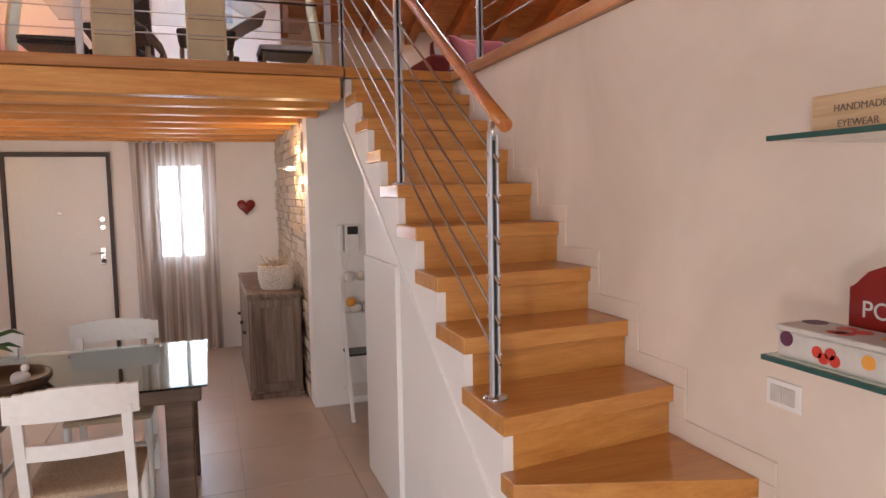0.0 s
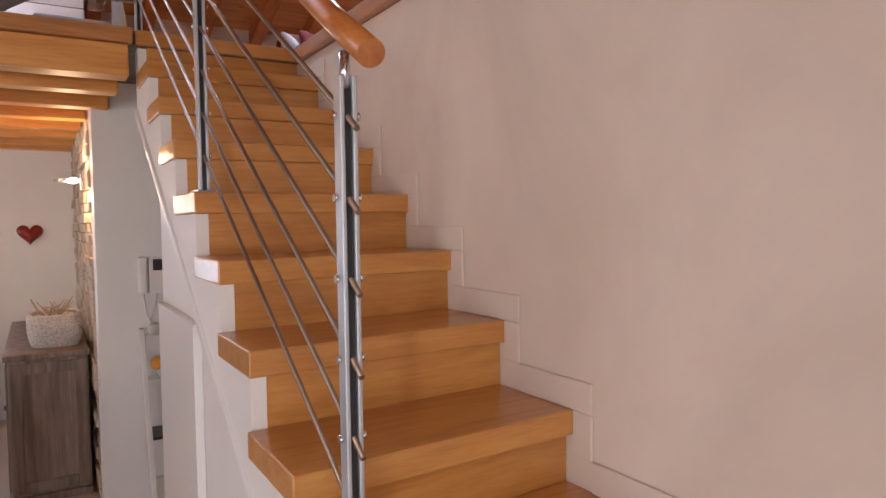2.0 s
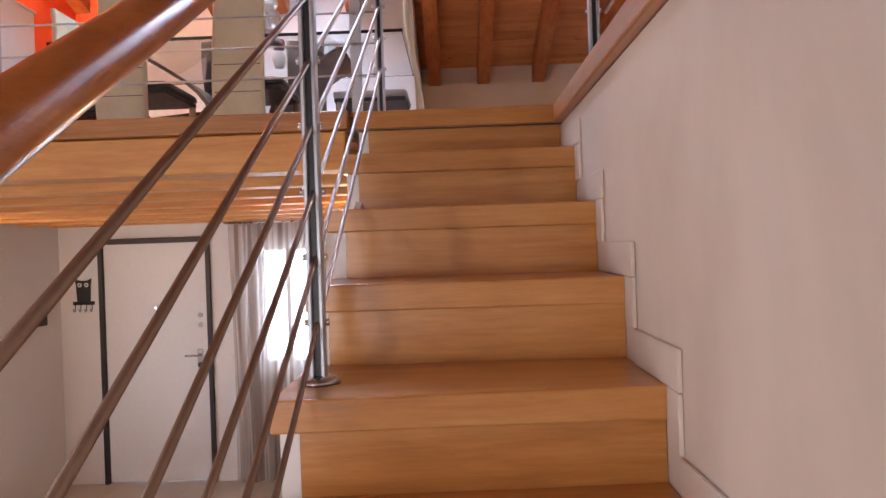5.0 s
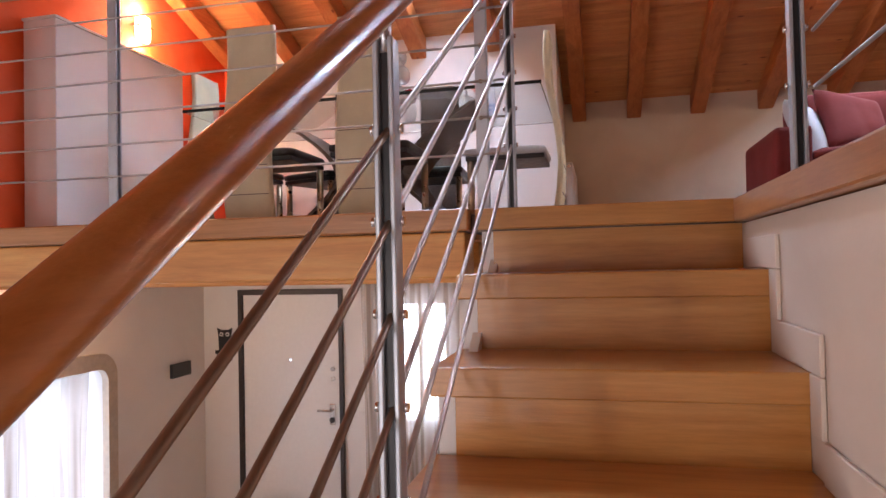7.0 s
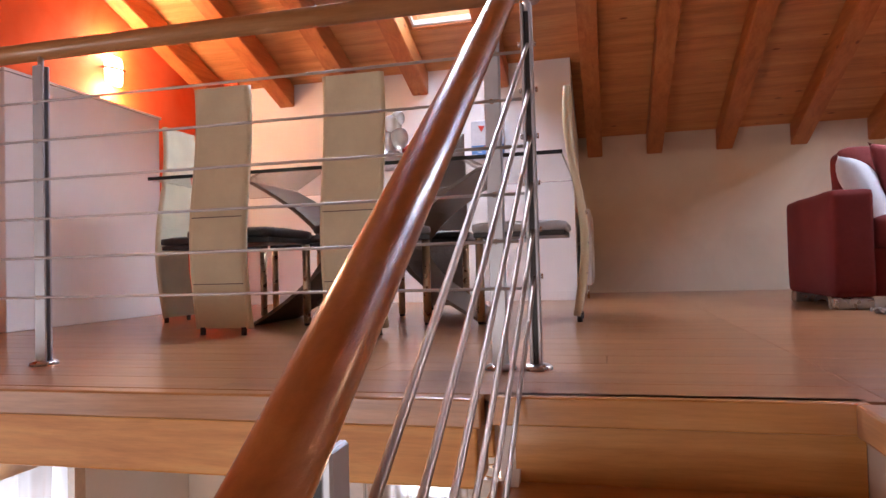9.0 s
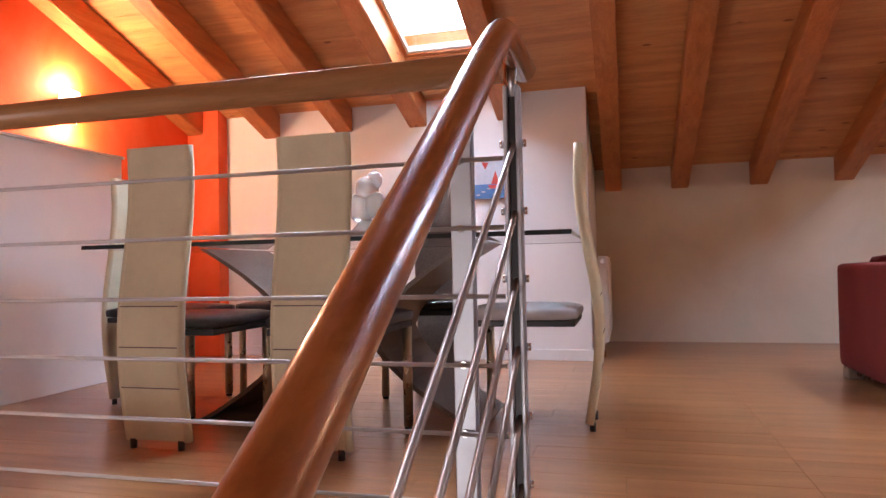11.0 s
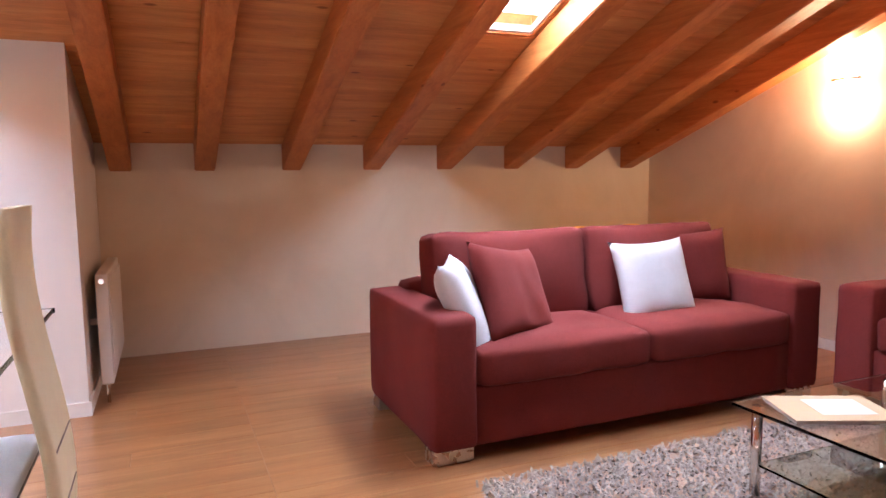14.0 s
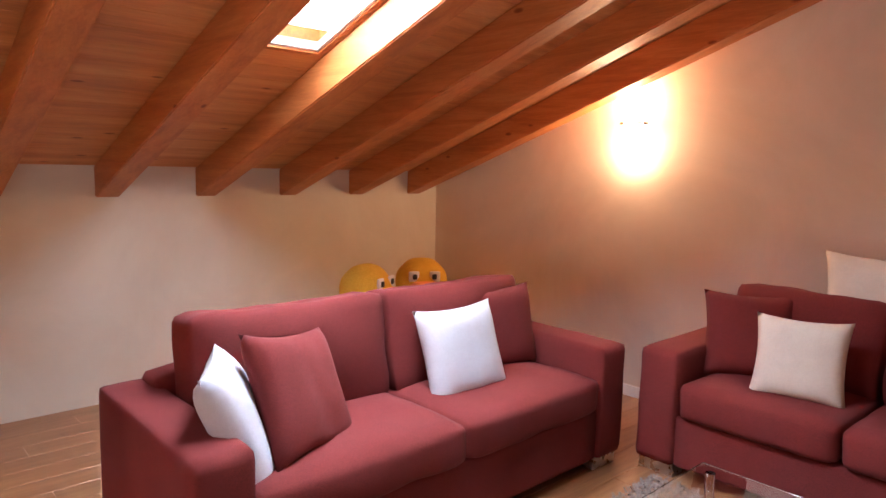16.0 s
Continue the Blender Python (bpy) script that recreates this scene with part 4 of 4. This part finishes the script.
heart = tagged(base("heart_decoration", -1.145, ENTRY_Y, -0.88), "glossy dark red heart hung on the white wall", "decoration")
bm = bmesh.new()
pts = []
for k in range(40):
    t = 2 * math.pi * k / 40
    pts.append((0.0058 * 16 * math.sin(t) ** 3, 0.0058 * (13 * math.cos(t) - 5 * math.cos(2 * t) - 2 * math.cos(3 * t) - math.cos(4 * t))))
for s, d in ((1.0, -0.004), (0.97, -0.03), (0.8, -0.048), (0.5, -0.058)):
    ring = [bm.verts.new((p[0] * s, d, p[1] * s)) for p in pts]
    if s < 1.0:
        for k in range(40):
            bm.faces.new((last[k], last[(k + 1) % 40], ring[(k + 1) % 40], ring[k]))
    else:
        bm.faces.new(ring)
    last = ring
bm.faces.new(last)
finish(bm, "body", REDGLOSS, heart, True)
sw = tagged(base("light_switch", -2.26, ENTRY_Y, -1.33), "small white doorbell button by the door", "switch")
box("plate", -0.02, 0.02, -0.008, 0.0, -0.02, 0.02, WHITELACQ, sw, 0.003)

# sideboard
sb = tagged(base("sideboard", -1.062, 1.96, F), "limed grey-brown wooden sideboard against the stone wall", "sideboard")
box("body", -0.195, 0.195, -0.74, 0.74, 0.04, 0.80, GREYWOOD, sb, 0.006)
box("top", -0.215, 0.205, -0.765, 0.765, 0.80, 0.835, GREYWOOD, sb, 0.008)
box("plinth", -0.21, 0.20, -0.755, 0.755, 0.0, 0.04, GREYWOOD, sb, 0.005)
bm = bmesh.new()
for x0, x1, z0, z1 in ((-0.185, -0.13, 0.06, 0.78), (0.13, 0.185, 0.06, 0.78), (-0.13, 0.13, 0.06, 0.12), (-0.13, 0.13, 0.72, 0.78)):
    add_box(bm, x0, x1, -0.752, -0.738, z0, z1, 0.003, 1)
finish(bm, "side_panel_frame", GREYWOOD, sb)
for k in range(3):
    y0 = -0.71 + k * 0.48
    d = box("door", -0.208, -0.195, y0, y0 + 0.46, 0.07, 0.77, GREYWOOD, sb, 0.004)
    tube("knob", [(-0.208, y0 + 0.41, 0.45), (-0.235, y0 + 0.41, 0.45)], 0.014, DARK, sb)
bk = tagged(base("wicker_basket", -1.02, 1.50, F + 0.835), "whitewashed wicker basket with dried twigs", "basket")
bm = bmesh.new()
for k in range(12):
    z = 0.008 + k * 0.0155
    w = 0.115 + 0.02 * math.sin(k / 11 * 2.4)
    pts = [(w * (abs(math.cos(a)) ** 0.6) * (1 if math.cos(a) > 0 else -1) + 0.004 * math.sin(a * 14 + k * math.pi), 1.25 * w * (abs(math.sin(a)) ** 0.6) * (1 if math.sin(a) > 0 else -1), z) for a in [2 * math.pi * j / 44 for j in range(45)]]
    add_tube(bm, pts, 0.0105, 6, False)
finish(bm, "weave", RATTAN, bk)
box("filling", -0.11, 0.11, -0.135, 0.135, 0.004, 0.17, RATTAN, bk, 0.02)
rr = random.Random(8)
bm = bmesh.new()
for k in range(26):
    a = rr.uniform(0, 6.28)
    x, y = rr.uniform(-0.07, 0.07), rr.uniform(-0.09, 0.09)
    add_tube(bm, [(x, y, 0.15), (x + 0.05 * math.cos(a), y + 0.05 * math.sin(a), 0.21), (x + 0.09 * math.cos(a), y + 0.1 * math.sin(a), rr.uniform(0.2, 0.27))], 0.003, 5)
finish(bm, "twigs", STRAW, bk)

# intercom and ladder shelf by the stairs
ic = tagged(base("intercom", -0.56, 0.85, -1.09), "white wall intercom with dark screen and corded handset", "intercom")
box("body", -0.02, 0.09, -0.03, 0.0, -0.10, 0.10, WHITELACQ, ic, 0.006)
box("screen", 0.0, 0.08, -0.034, -0.0305, 0.025, 0.085, DARK, ic, 0.002)
box("handset", -0.075, -0.03, -0.045, 0.0, -0.10, 0.10, WHITELACQ, ic, 0.012)
tube("cord", [(-0.05, -0.02, -0.10), (-0.04, -0.03, -0.22), (-0.02, -0.03, -0.25), (0.0, -0.02, -0.20), (0.02, -0.012, -0.10)], 0.004, WHITELACQ, ic, 8)
lad = tagged(base("ladder_shelf", -0.36, 0.60, F), "white leaning ladder shelf with flower ornaments", "shelf")
for s in (-1, 1):
    prism("side_rail", [(-0.18, 0.0), (-0.14, 0.0), (0.215, 0.98), (0.18, 0.98)], "x", s * 0.27 - 0.012, s * 0.27 + 0.012, WHITELACQ, lad, 0.003)
for k, z in enumerate((0.14, 0.42, 0.70, 0.93)):
    y0 = -0.14 + 0.36 * z
    box("shelf_board", -0.258, 0.258, y0, 0.22, z, z + 0.016, DARK if k == 1 else WHITELACQ, lad, 0.002)
rr = random.Random(5)
for k in range(10):
    x, z = rr.uniform(-0.24, -0.02), rr.choice((0.716, 0.946))
    puff("flower", 0.07, 0.05, 0.07, rr.choice((PALE, PALE, ORANGEPRINT, DARK)), lad, (x, 0.15 + rr.uniform(-0.02, 0.02), z + rr.choice((0.035, 0.08))), 0.03, n=4)

# ---- lower dining set ----
dt = tagged(base("dining_table", -2.49, -0.42, F), "dark wooden dining table with a glass top", "table")
box("top", -0.90, 0.90, -0.46, 0.46, 0.66, 0.735, DARKWOOD, dt, 0.008)
box("glass_sheet", -0.93, 0.93, -0.50, 0.50, 0.736, 0.746, GREENGLASS, dt, 0.002)
for sx in (-1, 1):
    for sy in (-1, 1):
        box("leg", sx * 0.80 - 0.06, sx * 0.80 + 0.06, sy * 0.36 - 0.06, sy * 0.36 + 0.06, 0.0, 0.66, DARKWOOD, dt, 0.008)
for sx in (-1, 1):
    box("stretcher", sx * 0.80 - 0.03, sx * 0.80 + 0.03, -0.30, 0.30, 0.28, 0.36, DARKWOOD, dt, 0.005)


def low_chair(x, y, rz):
    """A painted kitchen chair that faces +y before it is turned."""
    c = tagged(base("kitchen_chair", x, y, F, rz), "white painted wooden chair with a straw seat", "chair", "white chairs")
    for s in (-1, 1):
        tube("leg", [(s * 0.19, 0.20, 0.0), (s * 0.19, 0.20, 0.43)], [0.016, 0.02], WHITECHAIR, c, 12)
        bm = bmesh.new()
        for a, b in (((-0.20, 0.0), (-0.19, 0.45)), ((-0.19, 0.45), (-0.25, 0.80))):
            add_prism(bm, [(a[0] - 0.018, a[1]), (a[0] + 0.018, a[1]), (b[0] + 0.018, b[1]), (b[0] - 0.018, b[1])], "x", s * 0.185 - 0.018, s * 0.185 + 0.018)
        bmesh.ops.remove_doubles(bm, verts=list(bm.verts), dist=1e-5)
        finish(bm, "back_post", WHITECHAIR, c)
    puff("seat", 0.42, 0.42, 0.035, STRAW, c, (0, 0.01, 0.445), 0.015, (0, 0, -0.006), 6)
    for z, h, yy in ((0.82, 0.105, -0.255), (0.64, 0.06, -0.222)):
        bm = bmesh.new()
        n = 12
        for k in range(n):
            xa, xb = -0.23 + 0.46 * k / n, -0.23 + 0.46 * (k + 1) / n
            if z < 0.8:
                xa, xb = xa * 0.74, xb * 0.74
            ca, cb = 0.03 * (1 - (xa / 0.23) ** 2), 0.03 * (1 - (xb / 0.23) ** 2)
            ra, rb = 0.022 * (1 - (xa / 0.23) ** 2), 0.022 * (1 - (xb / 0.23) ** 2)
            add_prism(bm, [(xa, yy - ca), (xb, yy - cb), (xb, yy - cb + 0.022), (xa, yy - ca + 0.022)], "z", z - h / 2, z + h / 2 + (ra if z > 0.8 else 0))
        finish(bm, "back_rail", WHITECHAIR, c)
    for s in (-1, 1):
        tube("side_stretcher", [(s * 0.19, 0.20, 0.2), (s * 0.19, -0.2, 0.2)], 0.011, WHITECHAIR, c, 8)
    tube("front_stretcher", [(-0.19, 0.20, 0.3), (0.19, 0.20, 0.3)], 0.011, WHITECHAIR, c, 8)
    return c


low_chair(-2.04, -1.02, 0)
low_chair(-2.60, -1.02, 4)
low_chair(-2.06, -0.10, 180)
low_chair(-2.75, -0.10, 180)
tray = tagged(base("round_tray", -2.46, -0.62, F + 0.746), "round dark wooden tray on the glass table", "tray")
lathe("dish", [(0.20, 0.0), (0.225, 0.03), (0.225, 0.055), (0.212, 0.055), (0.20, 0.02), (0.001, 0.018)], DARKWOOD, tray, 32)
pot = tagged(base("orchid_pot", -2.53, -0.60, F + 0.764), "white pot with dark green orchid leaves", "plant")
box("pot", -0.06, 0.06, -0.06, 0.06, 0.0, 0.10, WHITELACQ, pot, 0.008)
bm = bmesh.new()
for k in range(9):
    a, l, h = k * 0.72, 0.13 + 0.07 * ((k * 7) % 5) / 5, 0.08 + 0.05 * ((k * 3) % 4) / 4
    add_tube(bm, [(0.02 * math.cos(a), 0.02 * math.sin(a), 0.09), (0.5 * l * math.cos(a), 0.5 * l * math.sin(a), 0.09 + h), (l * math.cos(a), l * math.sin(a), 0.09 + h * 1.1), (1.35 * l * math.cos(a), 1.35 * l * math.sin(a), 0.09 + h * 0.85)], [0.006, 0.013, 0.01, 0.002], 6)
finish(bm, "leaves", LEAF, pot)
tube("stem", [(0, 0, 0.1), (0.01, 0.0, 0.3), (-0.03, 0.0, 0.48)], 0.004, LEAF, pot, 6)
bird = tagged(base("ceramic_bird", -2.35, -0.66, F + 0.764), "small white ceramic bird on the tray", "ornament")
puff("body", 0.08, 0.06, 0.06, WHITELACQ, bird, (0, 0, 0.03), 0.028, n=5)
puff("head", 0.035, 0.035, 0.035, WHITELACQ, bird, (0.02, 0, 0.075), 0.016, n=4)

# ---- glass shelves by the stairs ----


def glass_shelf(z):
    s = tagged(base("glass_shelf", 0.0, -2.95, z), "green-edged glass wall shelf", "shelf", "glass shelves")
    box("glass", -0.41, -0.001, -0.85, 0.0, 0.0, 0.012, GREENGLASS, s, 0.002)
    box("front_edge", -0.4135, -0.4105, -0.85, 0.0, 0.0005, 0.0115, plain("green_glass_edge", (0.03, 0.09, 0.08), 0.1), s)
    for y in (-0.15, -0.7):
        tube("bracket", [(0.0, y, -0.012), (-0.08, y, -0.012)], 0.008, STEEL, s)
    return s


glass_shelf(-0.664)
glass_shelf(-1.128)
tin = tagged(base("biscuit_tin", -0.26, -3.17, -1.116), "white tin box printed with coloured fruit", "tin")
box("body", -0.13, -0.02, -0.20, 0.20, 0.0, 0.055, PALE, tin, 0.006)
box("lid", -0.134, -0.016, -0.204, 0.204, 0.055, 0.068, PALE, tin, 0.005)
rr = random.Random(2)
for yy, zz, r, mat in ((0.175, 0.04, 0.016, PLUM), (0.10, 0.028, 0.012, REDPRINT), (0.085, 0.018, 0.012, REDPRINT), (0.07, 0.03, 0.012, REDPRINT), (0.06, 0.018, 0.012, REDPRINT), (-0.01, 0.032, 0.014, ORANGEPRINT), (-0.10, 0.02, 0.016, PLUM)):
    tube("print", [(-0.1295, yy, zz), (-0.1318, yy, zz)], r, mat, tin, 14)
    x = rr.uniform(-0.10, -0.05)
    tube("lid_print", [(x, yy, 0.0675), (x, yy, 0.0688)], r * 1.6, mat, tin, 14)


def lettering(name, text, size, m, mat, parent):
    cu = bpy.data.curves.new(name, "FONT")
    cu.body, cu.size, cu.extrude = text, size, 0.0006
    o = new(name, cu)
    cu.materials.append(mat)
    o.parent = parent
    o.matrix_basis = m
    return o


bx = tagged(base("red_box", -0.245, -3.12, -1.116), "dark red rounded box standing on the shelf", "box")
prism("card", [(-0.16, 0.0), (0.10, 0.0), (0.10, 0.145), (0.085, 0.15), (0.06, 0.18), (0.0, 0.205), (-0.08, 0.21), (-0.16, 0.205)], "x", -0.003, 0.018, REDGLOSS, bx, 0.002)
lettering("print", "POI", 0.05, pose(-0.0042, 0.07, 0.085, 90, 0, -90), PALE, bx)
wb = tagged(base("wooden_box", -0.26, -3.06, -0.652), "small light wooden box with stamped words on the shelf", "box")
box("body", -0.02, 0.02, -0.27, 0.12, 0.0, 0.085, LIGHTWOOD, wb, 0.003)
lettering("print", "HANDMADE", 0.021, pose(-0.0208, 0.065, 0.047, 90, 0, -90), TAUPE, wb)
lettering("print", "EYEWEAR", 0.021, pose(-0.0208, 0.055, 0.015, 90, 0, -90), TAUPE, wb)
sp = tagged(base("light_switch", 0.0, -2.63, -1.35), "white double light switch plate on the wall", "switch")
box("plate", -0.008, -0.0005, -0.06, 0.06, -0.04, 0.04, WHITELACQ, sp, 0.003)
for yy in (-0.022, 0.022):
    box("rocker", -0.012, -0.008, yy - 0.02, yy + 0.02, -0.025, 0.025, PALE, sp, 0.002)

# ---- side wall of the dining corner ----
fr = structure(base("window_2", -3.67, 1.385, F), "side window in a rounded beige frame", "window")
bm = bmesh.new()


def rounded(w, z0, z1, r, n=8):
    p = [(-w, z0), (w, z0)]
    p += [(w - r + r * math.cos(math.pi / 2 * k / n), z1 - r + r * math.sin(math.pi / 2 * k / n)) for k in range(n + 1)]
    p += [(-w + r - r * math.sin(math.pi / 2 * k / n), z1 - r + r * math.cos(math.pi / 2 * k / n)) for k in range(n + 1)]
    return p


po, pi_ = rounded(0.72, 0.0, 1.66, 0.16), rounded(0.635, 0.02, 1.555, 0.09)
for k in range(len(po)):
    a, b = k, (k + 1) % len(po)
    add_prism(bm, [po[a], po[b], pi_[b], pi_[a]], "x", 0.0, 0.05)
bmesh.ops.remove_doubles(bm, verts=list(bm.verts), dist=1e-5)
finish(bm, "frame", plain("beige_frame", (0.55, 0.45, 0.34), 0.35), fr)
box("mullion", -0.16, -0.11, -0.03, 0.03, 0.1, 1.55, WHITELACQ, fr)
curtain(0.80, 1.98, -3.74, F + 0.1, -0.82, "y", "sheer pale curtain inside the side window", 6)
pnl = tagged(base("wall_panel", -3.67, 2.86, -0.94), "dark grey control panel on the white wall", "panel")
box("body", 0.0, 0.03, -0.12, 0.12, -0.055, 0.055, plain("dark_grey", (0.06, 0.06, 0.06), 0.5), pnl, 0.004)
owl = tagged(base("owl_key_rack", -3.47, ENTRY_Y, -0.76), "black owl-shaped metal key rack with hooks", "key rack")
prism("body", [(-0.055, -0.07), (0.055, -0.07), (0.06, 0.06), (0.07, 0.12), (0.03, 0.10), (-0.03, 0.10), (-0.07, 0.12), (-0.06, 0.06)], "y", -0.012, -0.004, DARK, owl, 0.002)
for s in (-1, 1):
    tube("eye", [(s * 0.028, -0.0125, 0.065), (s * 0.028, -0.0145, 0.065)], 0.018, WHITELACQ, owl, 14)
    tube("pupil", [(s * 0.028, -0.0146, 0.065), (s * 0.028, -0.016, 0.065)], 0.008, DARK, owl, 10)
box("bar", -0.09, 0.09, -0.012, -0.004, -0.10, -0.07, DARK, owl, 0.002)
for k in range(4):
    x = -0.07 + k * 0.047
    tube("hook", [(x, -0.012, -0.09), (x, -0.016, -0.15), (x, -0.035, -0.155), (x, -0.04, -0.13)], 0.003, DARK, owl, 6)

# ---- pieces of floors and walls ----


def pieces(parent, name, spots, size, thick, top, mat, bevel=0.0015):
    """Rectangular pieces laid from spots (x0, x1, y0, y1); alike ones share a mesh."""
    cache = {}
    for x0, x1, y0, y1 in spots:
        key = (round(x1 - x0, 3), round(y1 - y0, 3))
        if key not in cache:
            bm = bmesh.new()
            add_box(bm, 0, key[0], 0, key[1], -thick, 0)
            up = [e for e in bm.edges if all(v.co.z > -1e-6 for v in e.verts)]
            bmesh.ops.bevel(bm, geom=up, offset=bevel, segments=1, affect="EDGES")
            me = bpy.data.meshes.new(name)
            bm.to_mesh(me)
            bm.free()
            me.materials.append(mat)
            cache[key] = me
        o = new(name, cache[key])
        o.parent = parent
        o.location = (x0, y0, top)


spots = []
rr = random.Random(12)
for xa, xb, ya, yb in ((-3.62, 0.037, 0.022, KNEE_Y), (0.037, X_E, -2.4, KNEE_Y)):
    y, k = ya, 0
    while y < yb - 0.02:
        x = xa
        cut = (0.55, 1.15, 0.85, 1.45)[k % 4]
        while x < xb - 0.02:
            l = cut if x == xa else 1.7
            spots.append((x + 0.0006, min(x + l, xb) - 0.0006, y + 0.0006, min(y + 0.15, yb) - 0.0006))
            x += l
        y, k = y + 0.15, k + 1
pieces(floor_up, "plank", spots[:299], None, 0.0135, 0.0, PARQUET, 0.0008)
structure(box("floor_far", X_W, -3.62, 0.02, 4.9, -0.0139, 0.0, PARQUET), "oak floor out of sight", "floor")
structure(box("floor_far_south", 0.037, X_E, Y_S + 0.2, -2.4, -0.0139, 0.0, PARQUET), "oak floor out of sight", "floor")
spots = []
x = X_W
while x < -0.02:
    y = Y_S + 0.2
    while y < 3.2:
        spots.append((x + 0.0015, min(x + 0.60, 0.0) - 0.0015, y + 0.0015, min(y + 0.60, 3.49) - 0.0015))
        y += 0.60
    x += 0.60
pieces(floor_low, "tile", spots, None, 0.006, F, TILE, 0.001)
stone_wall = bpy.data.objects["wall_stone_core"]
rr = random.Random(21)
z, kinds = F + 0.005, {}
while z < -0.22:
    h = rr.choice((0.06, 0.075, 0.09))
    y = 1.052 - rr.uniform(0.0, 0.15)
    while y < 3.2:
        l = rr.choice((0.16, 0.22, 0.28, 0.36))
        y0, y1 = max(y, 1.052), min(y + l, 3.2)
        if y1 - y0 > 0.03:
            t = rr.choice((0.022, 0.03, 0.038, 0.046))
            key = (round(y1 - y0, 2), h, t)
            if key not in kinds:
                bm = bmesh.new()
                add_box(bm, -t, 0, 0.002, key[0] - 0.003, 0.002, h - 0.003, 0.005, 1)
                for v in bm.verts:
                    if v.co.x < -0.01:
                        v.co.x += 0.010 * noise.noise(v.co * 30 + Vector((h * 90, t * 70, 0)))
                me = bpy.data.meshes.new("stone")
                bm.to_mesh(me)
                bm.free()
                me.materials.append(STONE)
                kinds[key] = me
            o = new("stone", kinds[key])
            o.parent = stone_wall
            o.location = (-0.80, y0, z)
        y += l
    z += h
